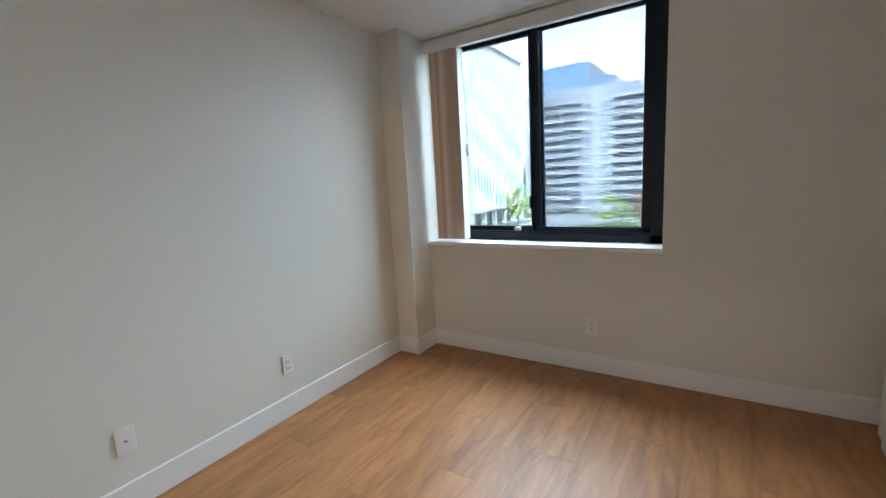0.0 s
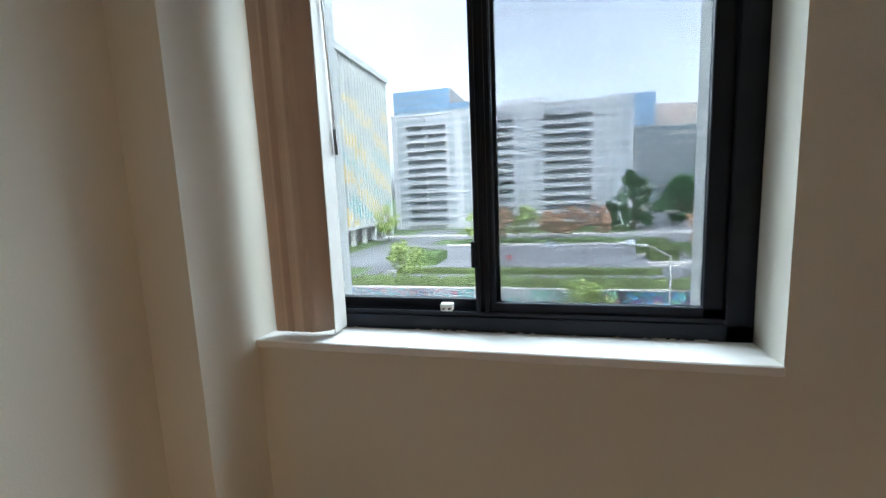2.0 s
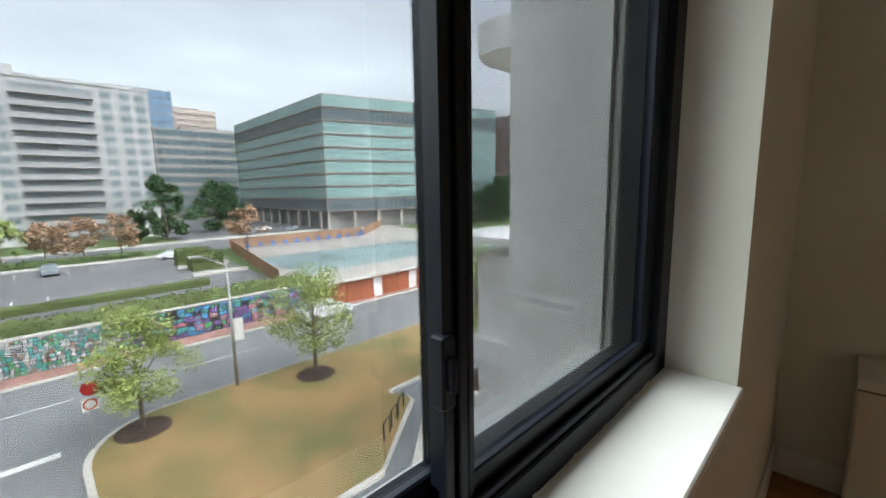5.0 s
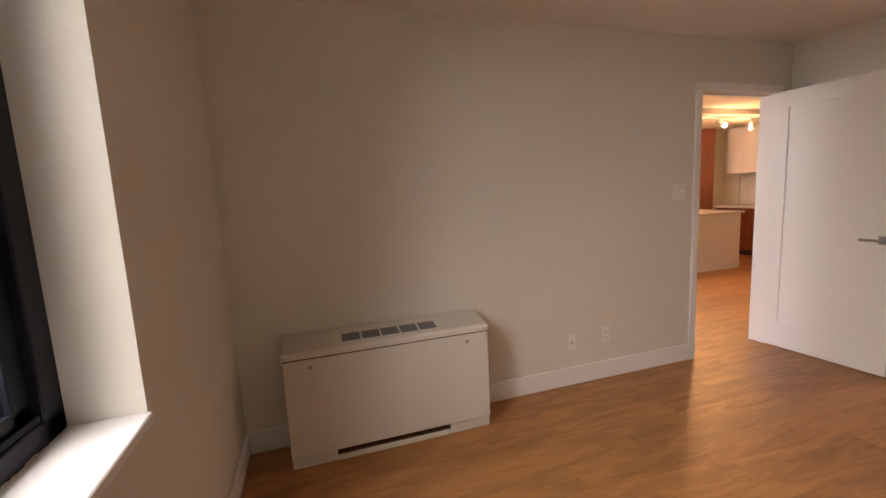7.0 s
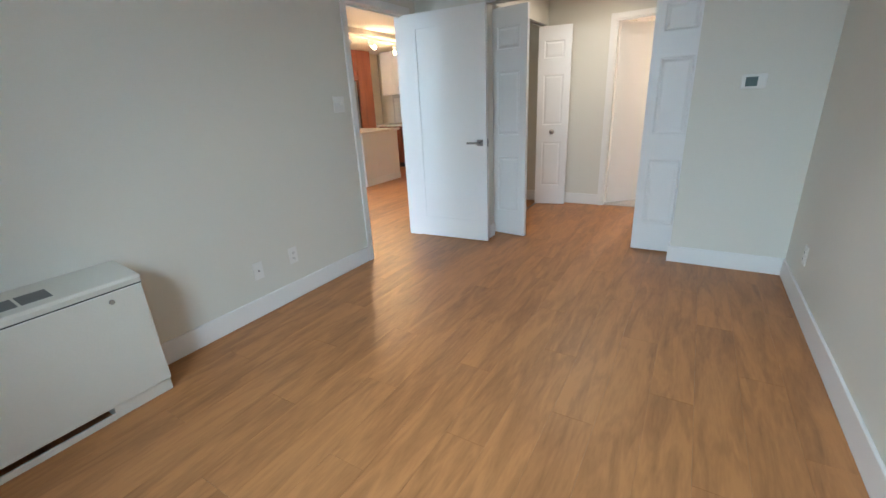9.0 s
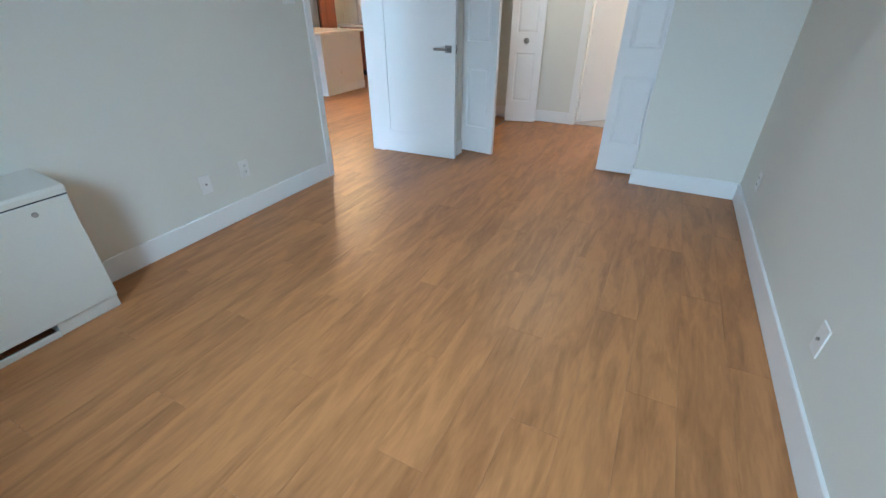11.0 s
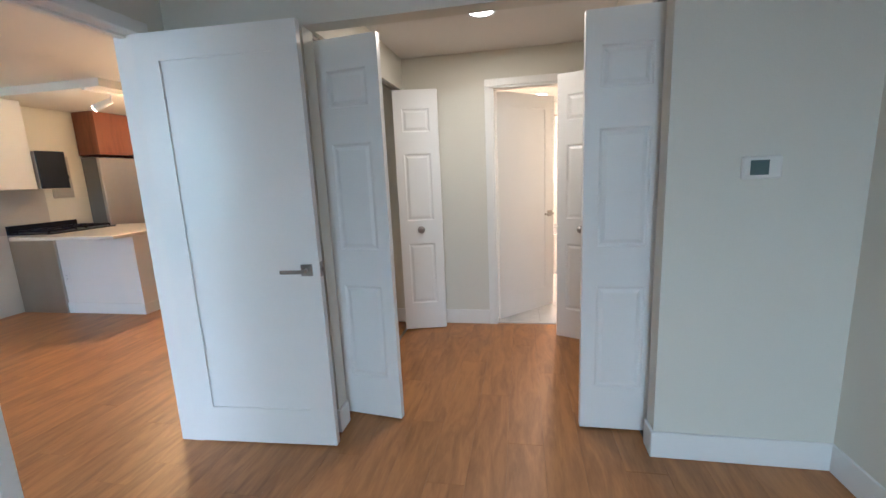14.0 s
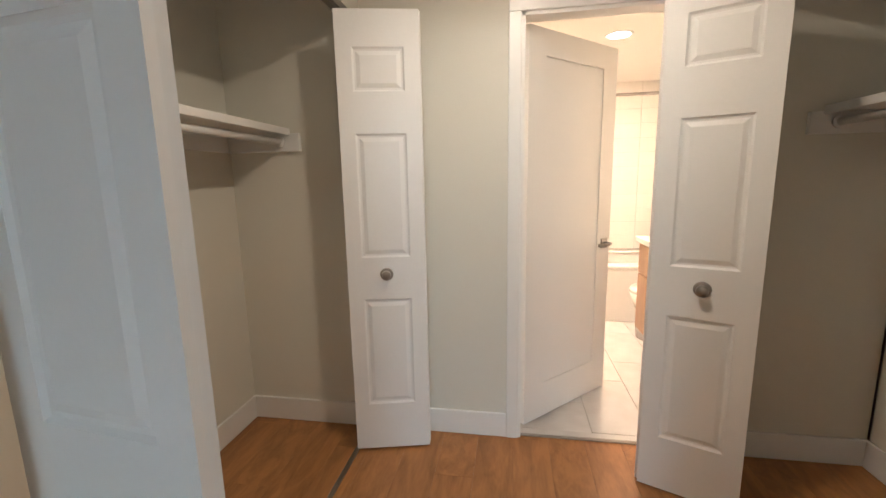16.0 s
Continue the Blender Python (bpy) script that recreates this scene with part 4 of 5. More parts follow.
for z in (5.6, 8.5):
    bm = bmesh.new()
    out = [(6, -2), (-0.2, -2), (-0.9, -0.4), (-0.75, 0.5), (0.2, 1.0), (6, 1.0)]
    lo, hi = [bm.verts.new((x, y, z)) for x, y in out], [bm.verts.new((x, y, z + 0.95)) for x, y in out]
    bm.faces.new(lo[::-1])
    bm.faces.new(hi)
    for k in range(6):
        bm.faces.new((lo[k], lo[(k + 1) % 6], hi[(k + 1) % 6], hi[k]))
    bmesh.ops.recalc_face_normals(bm, faces=bm.faces)
    part("balcony", bm, CONCRETE, wing)

# ---- outside: ground and street ----
G = -9.7
structure("ground", boxes((-900, 1.6, G - 0.5, 900, 1500, G)), GREEN, "wide ground around the buildings")


def slab(pts, z0, z1, bm=None):
    """A flat prism over a plan outline."""
    bm = bm or bmesh.new()
    lo, hi = [bm.verts.new((x, y, z0)) for x, y in pts], [bm.verts.new((x, y, z1)) for x, y in pts]
    bm.faces.new(hi)
    n = len(pts)
    for k in range(n):
        bm.faces.new((lo[k], lo[(k + 1) % n], hi[(k + 1) % n], hi[k]))
    bmesh.ops.recalc_face_normals(bm, faces=bm.faces)
    return bm


def arc(cx, cy, r, a0, a1, n=8):
    return [(cx + r * math.cos(radians(a0 + (a1 - a0) * k / n)), cy + r * math.sin(radians(a0 + (a1 - a0) * k / n))) for k in range(n + 1)]


structure("road", slab([(-120, 3), (120, 3), (120, 34.3), (-120, 34.3)], G, G + 0.02), ASPHALT, "worn grey asphalt street")
structure("pavement", slab([(-120, 34.45), (120, 34.45), (120, 36.2), (-120, 36.2)], G, G + 0.14), BRICKPAVE, "red brick pavement along the street")
structure("kerb", slab([(-120, 34.25), (120, 34.25), (120, 34.45), (-120, 34.45)], G, G + 0.15), KERB, "pale concrete kerb")
right_lawn = arc(4.6, 21.7, 3.6, 180, 90) + [(60, 25.3), (60, 19.5), (13.2, 18.2)] + arc(12.6, 17.0, 0.9, 60, -30, 4) + [(9.0, 13.2), (1.0, 13.2)]
left_lawn = [(-60, 26.4), (-60, 13)] + [(-6.2, 13)] + arc(-9.8, 22.8, 3.6, 0, 90)
for nm, pts in (("lawn", right_lawn), ("lawn_2", left_lawn)):
    c = Vector((sum(p[0] for p in pts) / len(pts), sum(p[1] for p in pts) / len(pts)))
    outer = [tuple(Vector(p) + (Vector(p) - c).normalized() * 0.28) for p in pts]
    structure("kerb_" + nm, slab(outer, G, G + 0.15), KERB, "rounded pale concrete kerb")
    structure(nm, slab(pts, G, G + 0.17), LAWN, "dry yellow-brown lawn")
structure("path", slab([(9.3, 12.0), (13.6, 15.6), (60, 15.6), (60, 12.0)], G, G + 0.1), KERB, "pale concrete path")
structure("road_marking", boxes((-2.6, 24.0, G + 0.02, 0.2, 24.45, G + 0.028), (-14, 30.2, G + 0.02, -9, 30.32, G + 0.028), (-4, 30.2, G + 0.02, 1, 30.32, G + 0.028), (6, 30.2, G + 0.02, 11, 30.32, G + 0.028)), LINE, "white painted road lines")
structure("road_marking_yellow", boxes((-2.75, 13.2, G + 0.02, -2.63, 24.0, G + 0.028), (-2.5, 13.2, G + 0.02, -2.38, 24.0, G + 0.028)), YELLOW, "double yellow painted centre line")
structure("parking_lot", slab([(-26, 50), (21, 48), (24, 88), (-24, 88)], G, G + 0.03), LOT, "grey asphalt parking lot")
bm = bmesh.new()
for i in range(13):
    box(bm, -18 + 2.7 * i, 78, G + 0.03, -17.86 + 2.7 * i, 83.5, G + 0.045)
    box(bm, -18 + 2.7 * i, 58, G + 0.03, -17.86 + 2.7 * i, 63, G + 0.045)
structure("parking_line", bm, LINE, "white parking bay lines")
structure("kerb_lot", boxes((-22, 56.2, G, 15, 56.6, G + 0.25), (-20, 86.2, G, 16, 86.7, G + 0.35), (15, 70, G, 22, 71, G + 0.4), (15, 62, G, 22, 63, G + 0.4)), KERB, "pale concrete lot edging")
structure("road_far", slab([(-200, 98), (200, 98), (200, 106), (-200, 106)], G, G + 0.02), ASPHALT, "grey asphalt cross street")
structure("pavement_far", slab([(-200, 106), (200, 106), (200, 110), (-200, 110)], G, G + 0.12), KERB, "pale far pavement")
structure("road_side", slab([(-38, 60), (-24, 60), (-24, 125), (-36, 125)], G, G + 0.025), ASPHALT, "side street beside the lot")
structure("pavement_plaza", slab([(24.2, 89), (61, 86), (61, 200), (24.2, 200)], G, G + 0.05), LOT, "asphalt forecourt")


def leaves(bm, centres, count, size, rng, flat=0.8):
    """Many small leaf quads in uneven clumps."""
    for _ in range(count):
        c, r = centres[rng.randrange(len(centres))]
        d = Vector((rng.gauss(0, 1), rng.gauss(0, 1), rng.gauss(0, 1) * flat)).normalized() * r * rng.uniform(0.35, 1.08)
        p = Vector(c) + d
        u = Vector((rng.uniform(-1, 1), rng.uniform(-1, 1), rng.uniform(-0.6, 0.6))).normalized()
        w = u.cross(Vector((rng.uniform(-1, 1), rng.uniform(-1, 1), rng.uniform(-1, 1)))).normalized()
        s = size * rng.uniform(0.6, 1.4)
        vs = [bm.verts.new(p + u * s), bm.verts.new(p + w * s * 0.45), bm.verts.new(p - u * s), bm.verts.new(p - w * s * 0.45)]
        bm.faces.new(vs)
    return bm


def tree(x, y, h, spread, mat, label, count, size, seed, low=0.35, group="street trees", clumps=26, ground=G):
    rng = random.Random(seed)
    t = thing("tree", label, "tree", pose(x, y, ground, 0, 0, rng.uniform(0, 360)), group)
    bm = rod(bmesh.new(), (0, 0, 0), (0.05, 0.02, h * 0.5), h * 0.018, h * 0.011, 8)
    rod(bm, (0.05, 0.02, h * 0.5), (0.0, 0.1, h * 0.9), h * 0.011, h * 0.004, 6)
    centres = []
    for k in range(clumps):
        a, f = rng.uniform(0, 6.283), rng.uniform(0, 1)
        z = h * (low + (0.97 - low) * f)
        width = spread * math.sin(math.pi * (0.2 + 0.72 * f)) * rng.uniform(0.3, 1.0)
        c = (width * math.cos(a), width * math.sin(a), z)
        centres.append((c, spread * rng.uniform(0.16, 0.34)))
        if k % 2 == 0:
            rod(bm, (0.03, 0.02, h * (low * 0.75 + 0.35 * f)), c, h * 0.006, h * 0.002, 5)
    part("trunk", bm, BARK, t)
    part("crown", leaves(bmesh.new(), centres, count, size, rng), mat, t)
    return t


YOUNG = "young street tree with light green leaves in a mulch bed"
for x, y, h, sp, s in ((3.05, 23.6, 5.9, 2.3, 1), (11.5, 23.0, 6.7, 2.7, 2)):
    tree(x, y, h, sp, LEAF, YOUNG, 7000, 0.085, s, 0.28, clumps=46)
    solid("mulch_bed", rod(bmesh.new(), (0, 0, 0), (0, 0, 0.1), 1.15, 0.9, 16), MULCH, "round dark mulch bed under a tree", "mulch bed", pose(x, y, G + 0.168), "mulch beds")
tree(17.6, 15.2, 8.2, 3.2, LEAF, "sparse street tree with thin yellow-green foliage", 4200, 0.1, 3, 0.3, clumps=34)
solid("mulch_bed", rod(bmesh.new(), (0, 0, 0), (0, 0, 0.12), 1.3, 1.0, 16), MULCH, "round dark mulch bed under a tree", "mulch bed", pose(17.6, 15.2, G + 0.09), "mulch beds")
tree(-15.5, 46, 5.5, 3.4, LEAF, "small green tree behind the mural wall", 1500, 0.22, 4)
tree(-35.5, 92, 9, 3.2, LEAF, "green tree beside the office block", 1500, 0.32, 5)
tree(28.6, 80, 8.5, 3.6, LEAFRUST, "yellowing tree beside the fence", 1500, 0.28, 6)
for i, x in enumerate((-14.5, -8.5, -3.2, 1.8, 6.6, 12.0)):
    tree(x, 94.5 + (i % 2), 6.6 + (i % 3) * 0.5, 3.4, LEAFRUST if i not in (0, 2) else LEAF, "low russet tree in the green strip", 1300, 0.32, 20 + i, 0.22, "row of low trees")
for i, (x, y, h, sp) in enumerate(((23.5, 116, 15, 5.5), (17.5, 118, 8, 2.6), (100, 88, 13, 7), (110, 84, 14, 8), (121, 88, 15, 8), (95, 95, 12, 6), (48, 150, 13, 7), (38, 128, 14, 7))):
    tree(x, y, h, sp, LEAFDARK, "dense dark green tree", 4200, 0.42, 40 + i, 0.12, "large trees")


def bush(name, label, x0, y0, x1, y1, h, mat, count, size, seed, kind=""):
    rng = random.Random(seed)
    bm = bmesh.new()
    nx, ny = max(2, int((x1 - x0) / 0.8)), 4
    grid = [[bm.verts.new((x0 + (x1 - x0) * i / nx, y0 + (y1 - y0) * j / ny, G + h * (0.85 + 0.2 * rng.random()) * (0.75 if j in (0, ny) else 1))) for j in range(ny + 1)] for i in range(nx + 1)]
    for i in range(nx):
        for j in range(ny):
            bm.faces.new((grid[i][j], grid[i + 1][j], grid[i + 1][j + 1], grid[i][j + 1]))
    edge = [e for e in bm.edges if len(e.link_faces) == 1]
    for v in [g for g in bmesh.ops.extrude_edge_only(bm, edges=edge)["geom"] if isinstance(g, bmesh.types.BMVert)]:
        v.co.z = G
    for _ in range(count):
        p = Vector((rng.uniform(x0, x1), rng.uniform(y0, y1), G + h * rng.uniform(0.35, 1.08)))
        if rng.random() < 0.5:
            p.y = y0 - rng.uniform(0, 0.12)
        u = Vector((rng.uniform(-1, 1), rng.uniform(-1, 1), rng.uniform(-1, 1))).normalized() * size
        w = u.cross(Vector((rng.uniform(-1, 1), rng.uniform(-1, 1), rng.uniform(-1, 1)))).normalized() * size * 0.5
        bm.faces.new([bm.verts.new(q) for q in (p + u, p + w, p - u, p - w)])
    return solid(name, bm, mat, label, "hedge", kind=kind)


bush("hedge", "long clipped green hedge behind the mural wall", -40, 37.4, 19, 39.6, 3.1, HEDGE, 3500, 0.16, 7)
bush("hedge", "low hedge along the parking lot", -20, 55.0, 15, 56.0, 0.9, HEDGE, 700, 0.16, 8)
bush("hedge", "green strip hedge behind the lot", -16, 87.2, 14, 92, 1.0, GREEN, 900, 0.3, 9)
bush("shrub", "round clipped shrub in a planter", 16, 66, 20, 69, 2.2, HEDGE, 500, 0.18, 10)
bush("shrub", "round clipped shrub in a planter", 15.5, 71.5, 20, 74, 2.6, HEDGE, 500, 0.18, 11)
bush("shrub", "round green shrub by the lot corner", -21, 62, -16, 70, 1.8, GREEN, 600, 0.18, 12)

# ---- mural wall ----
MURAL = [material("mural_" + n, c, 0.7, vary=0.08, bump=0) for n, c in (("black", (0.02, 0.02, 0.025)), ("white", (0.6, 0.6, 0.58)), ("teal", (0.09, 0.35, 0.33)), ("pink", (0.5, 0.2, 0.26)), ("blue", (0.08, 0.28, 0.5)), ("grey", (0.28, 0.28, 0.3)), ("violet", (0.2, 0.12, 0.32)), ("brown", (0.25, 0.15, 0.1)), ("green", (0.1, 0.32, 0.16)), ("red", (0.45, 0.08, 0.06)))]


def mural(name, label, x0, x1, y, h, palette, nx, nz, seed):
    """A painted wall: uneven colour fields between dark outlines."""
    rng = random.Random(seed)
    w = thing(name, label, "mural wall", pose(0, y, G), "mural walls")
    part("wall", boxes((x0, 0, 0, x1, 0.3, h), (x0, -0.04, h, x1, 0.34, h + 0.1)), KERB, w)
    part("dark_ground", boxes((x0, -0.005, 0.1, x1, -0.001, h - 0.05)), MURAL[0], w, "dark painted ground")
    grids = {}
    for i in range(nx + 1):
        for j in range(nz + 1):
            grids[i, j] = Vector((x0 + (x1 - x0) * (i + (rng.uniform(-0.42, 0.42) if 0 < i < nx else 0)) / nx, -0.009, 0.1 + (h - 0.15) * (j + (rng.uniform(-0.4, 0.4) if 0 < j < nz else 0)) / nz))
    fields = {}
    for i in range(nx):
        for j in range(nz):
            q = [grids[i, j], grids[i + 1, j], grids[i + 1, j + 1], grids[i, j + 1]]
            c = sum(q, Vector()) / 4
            k = palette[rng.randrange(len(palette))]
            bm = fields.setdefault(k, bmesh.new())
            n, pts = 10, []
            for s in range(n):
                f = s / n * 4
                a, b = q[int(f) % 4], q[(int(f) + 1) % 4]
                p = a.lerp(b, f % 1)
                pts.append(c + (p - c) * rng.uniform(0.72, 0.86))
            bm.faces.new([bm.verts.new(p) for p in pts])
            if rng.random() < 0.55:
                k2 = palette[rng.randrange(len(palette))] if rng.random() < 0.6 else 0
                b2 = fields.setdefault(k2, bmesh.new())
                b2.faces.new([b2.verts.new(c + (p - c) * 0.45 + Vector((0, -0.004, 0))) for p in pts])
    for k, bm in fields.items():
        part("paint_field", bm, MURAL[k], w)
    return w


mural("mural_wall", "street wall painted with a dense colourful outline mural", -24, -7, 36.4, 2.4, (1, 2, 3, 4, 1, 5, 9, 2), 92, 12, 3)
mural("mural_wall", "street wall painted with a black, teal and white mural", -6.99, 4.0, 36.4, 2.4, (1, 2, 1, 5, 7, 8, 1, 2), 46, 9, 4)
mural("mural_wall", "street wall painted with blue and violet shapes", 4.01, 19, 36.4, 2.4, (4, 6, 4, 2, 8, 3, 0, 6), 26, 6, 5)

# ---- pool yard ----
structure("pool_deck", slab([(19.5, 38), (62, 36), (80, 104), (27.5, 86)], G, G + 0.1), DECK, "pale pool deck")
structure("pool_water", slab([(25.5, 70), (57, 68), (64, 41.5), (25.5, 43.5)], G + 0.05, G + 0.14), POOLCOVER, "covered swimming pool with grey-green puddles")
fence_mesh = finish("board", boxes((0, 0, 0, 0.56, 0.05, 1.9), bevel=0.01), FENCEWOOD)


def fence(x0, y0, x1, y1, z):
    f = thing("fence", "brown wooden board fence round the pool yard", "fence", pose(x0, y0, z, 0, 0, math.degrees(math.atan2(y1 - y0, x1 - x0))), "pool fences")
    n = int(math.hypot(x1 - x0, y1 - y0) / 0.6)
    for i in range(n):
        o = new("board", fence_mesh)
        o.parent = f
        o.location = (0.6 * i, 0.02 * (i % 2), 0)
    part("rail", boxes((0, 0.05, 0.4, 0.6 * n, 0.1, 0.5), (0, 0.05, 1.4, 0.6 * n, 0.1, 1.5)), FENCEWOOD, f)


fence(27.6, 86.5, 58, 85, G + 0.1)
fence(58, 85, 78, 104, G + 0.1)
fence(20.4, 48, 27.4, 85, G + 0.1)
chair = thing("pool_chair", "blue plastic pool chair against the fence", "chair", pose(30, 83.5, G + 0.1), "pool chairs")
part("seat", boxes((-0.35, -0.4, 0.35, 0.35, 0.3, 0.45), bevel=0.03), BLUE, chair)
part("backrest", boxes((-0.35, 0.3, 0.35, 0.35, 0.4, 1.1), bevel=0.03), BLUE, chair)
for x in (-0.3, 0.24):
    for y in (-0.36, 0.26):
        part("leg", boxes((x, y, 0, x + 0.06, y + 0.06, 0.36)), BLUE, chair)
for i in range(1, 13):
    copy_thing(chair, pose(30 + 2.45 * i, 83.5 - 0.1 * i + (0 if i < 11 else 2.2 * (i - 10)), G + 0.1))
hut = thing("pool_house", "low pool house with red-brown wooden doors", "building", pose(19.6, 34.9, G))
part("wall", boxes((0, 0.4, 0, 16, 4.5, 2.35)), HUTRED, hut)
part("roof", boxes((-0.5, -0.3, 2.4, 16.5, 5.0, 2.62), (-0.5, -0.36, 2.35, 16.5, -0.28, 2.7), bevel=0.02), BANDGREY, hut, "flat grey roof")
for i in range(9):
    if i not in (3, 6):
        part("door", boxes((0.3 + 1.6 * i, 0.34, 0.05, 1.75 + 1.6 * i, 0.42, 2.1), bevel=0.02), HUTRED, hut)
    else:
        part("door", boxes((0.3 + 1.6 * i, 0.34, 0.05, 1.35 + 1.6 * i, 0.42, 2.1), bevel=0.02), SIGNWHITE, hut, "white door")
for i in range(2):
    part("sign_bar", boxes((1.2 + 7 * i, -0.375, 2.44, 4.4 + 7 * i, -0.365, 2.58)), SIGNWHITE, hut, "white lettering band")


# ---- vehicles, posts ----
def car(m, paint, label):
    c = thing("car", label, "car", m, "parked cars")
    bm = bmesh.new()
    prof = [(-2.25, 0.35), (-2.28, 0.85), (-1.4, 0.98), (-0.75, 1.52), (0.95, 1.55), (1.75, 1.02), (2.22, 0.92), (2.25, 0.35)]
    a, b = [bm.verts.new((x, -0.9 if z < 1.2 else -0.72, z)) for x, z in prof], [bm.verts.new((x, 0.9 if z < 1.2 else 0.72, z)) for x, z in prof]
    bm.faces.new(a)
    bm.faces.new(b[::-1])
    for k in range(8):
        bm.faces.new((a[k], b[k], b[(k + 1) % 8], a[(k + 1) % 8]))
    bmesh.ops.recalc_face_normals(bm, faces=bm.faces)
    part("body", bm, paint, c)
    for x0, z0, x1, z1 in ((-1.37, 1.02, -0.8, 1.47), (1.68, 1.06, 1.0, 1.49)):
        g = bmesh.new()
        d = 0.02 * (1 if x1 < 0.5 else -1)
        g.faces.new([g.verts.new(v) for v in ((x0 - d, -0.72, z0 + 0.02), (x0 - d, 0.72, z0 + 0.02), (x1 - d, 0.62, z1 + 0.02), (x1 - d, -0.62, z1 + 0.02))])
        part("windscreen", g, APTWIN, c)
    for s in (-1, 1):
        g = bmesh.new()
        g.faces.new([g.verts.new(v) for v in ((-1.1, s * 0.86, 1.07), (1.45, s * 0.86, 1.07), (0.9, s * 0.76, 1.47), (-0.7, s * 0.76, 1.47))])
        part("side_window", g, APTWIN, c)
        part("headlight", boxes((-2.3, s * 0.62 - 0.16, 0.68, -2.26, s * 0.62 + 0.16, 0.82)), SIGNWHITE, c)
        for x in (-1.4, 1.4):
            w = part("wheel", rod(bmesh.new(), (x, s * 0.74, 0.33), (x, s * 0.93, 0.33), 0.33, n=18), RUBBER, c)
            part("rim", rod(bmesh.new(), (x, s * 0.92, 0.33), (x, s * 0.94, 0.33), 0.2, n=14), NICKEL, w)
    return c


car(pose(1.8, 80, G + 0.04, 0, 0, 90), CARSILVER, "silver car parked nose-out in the lot")
car(pose(17.2, 82, G + 0.04, 0, 0, 170), CARWHITE, "white car driving lane edge of the lot")
for i, (x, y) in enumerate(((40, 112), (46, 116), (52, 111))):
    car(pose(x, y, G + 0.06, 0, 0, 20 * i), CARWHITE if i % 2 else CARSILVER, "parked car beside the glass office")
car(pose(17.8, 33.0, G + 0.03, 0, 0, 180), CARWHITE, "white car parked at the street")
post = thing("street_lamp", "tall grey street lamp with a white banner", "street lamp", pose(7.7, 25.0, G + 0.15))
part("pole", rod(bmesh.new(), (0, 0, 0), (0, 0, 7.0), 0.11, 0.06, 10), POST, post, smooth=True)
part("arm", rod(bmesh.new(), (0, 0, 6.95), (-1.0, 0.8, 7.5), 0.05, 0.04, 8), POST, post, smooth=True)
part("lamp_head", boxes((-1.6, 0.7, 7.42, -0.95, 1.0, 7.56), bevel=0.03), POST, post)
part("banner", boxes((0.1, -0.02, 2.6, 0.6, 0.02, 3.9), bevel=0.01), SIGNWHITE, post, "white banner")
sg = thing("street_sign", "red and white no-turn street signs on a post", "street sign", pose(1.25, 23.4, G + 0.17))
part("post", rod(bmesh.new(), (0, 0, 0), (0.12, 0, 2.9), 0.03), POST, sg)
part("stop_plate", rod(bmesh.new(), (0.12, -0.05, 2.75), (0.12, -0.03, 2.75), 0.33, n=8), RED, sg, "red eight-sided plate")
part("turn_plate", boxes((-0.22, -0.06, 1.75, 0.38, -0.04, 2.35), bevel=0.005), SIGNWHITE, sg, "white plate with a red ring")
part("ring", rod(bmesh.new(), (0.08, -0.068, 2.05), (0.08, -0.062, 2.05), 0.25, n=20), RED, sg)
part("ring_field", rod(bmesh.new(), (0.08, -0.074, 2.05), (0.08, -0.069, 2.05), 0.18, n=20), SIGNWHITE, sg)
rs = thing("street_sign", "round grey sign seen from behind on a thin post", "street sign", pose(-6.9, 18.6, G + 0.17))
part("post", rod(bmesh.new(), (0, 0, 0), (0, 0, 2.6), 0.03), POST, rs)
part("plate", rod(bmesh.new(), (0, 0.03, 2.45), (0, 0.05, 2.45), 0.32, n=20), POST, rs, "round grey plate")
for x, y in ((15.6, 15.4), (-6.5, 59.0), (-4.0, 57.0)):
    s = thing("street_sign", "small square sign on a thin post", "street sign", pose(x, y, G + 0.1), "small signs")
    part("post", rod(bmesh.new(), (0, 0, 0), (0, 0, 2.2), 0.03), POST, s)
    part("plate", boxes((-0.25, -0.04, 1.6, 0.25, -0.03, 2.25)), SIGNWHITE if x > 0 else RED, s)
for i in range(3):
    r = thing("bike_rack", "dark steel bike rack hoop by the lawn", "bike rack", pose(10.2 + 0.9 * i, 14.6 + 0.6 * i, G + 0.17, 0, 0, 30), "bike racks")
    bm = rod(rod(rod(bmesh.new(), (0, 0, 0), (0, 0, 0.8), 0.03), (0.7, 0, 0), (0.7, 0, 0.8), 0.03), (0, 0, 0.8), (0.7, 0, 0.8), 0.03)
    part("hoop", bm, BLACK, r)


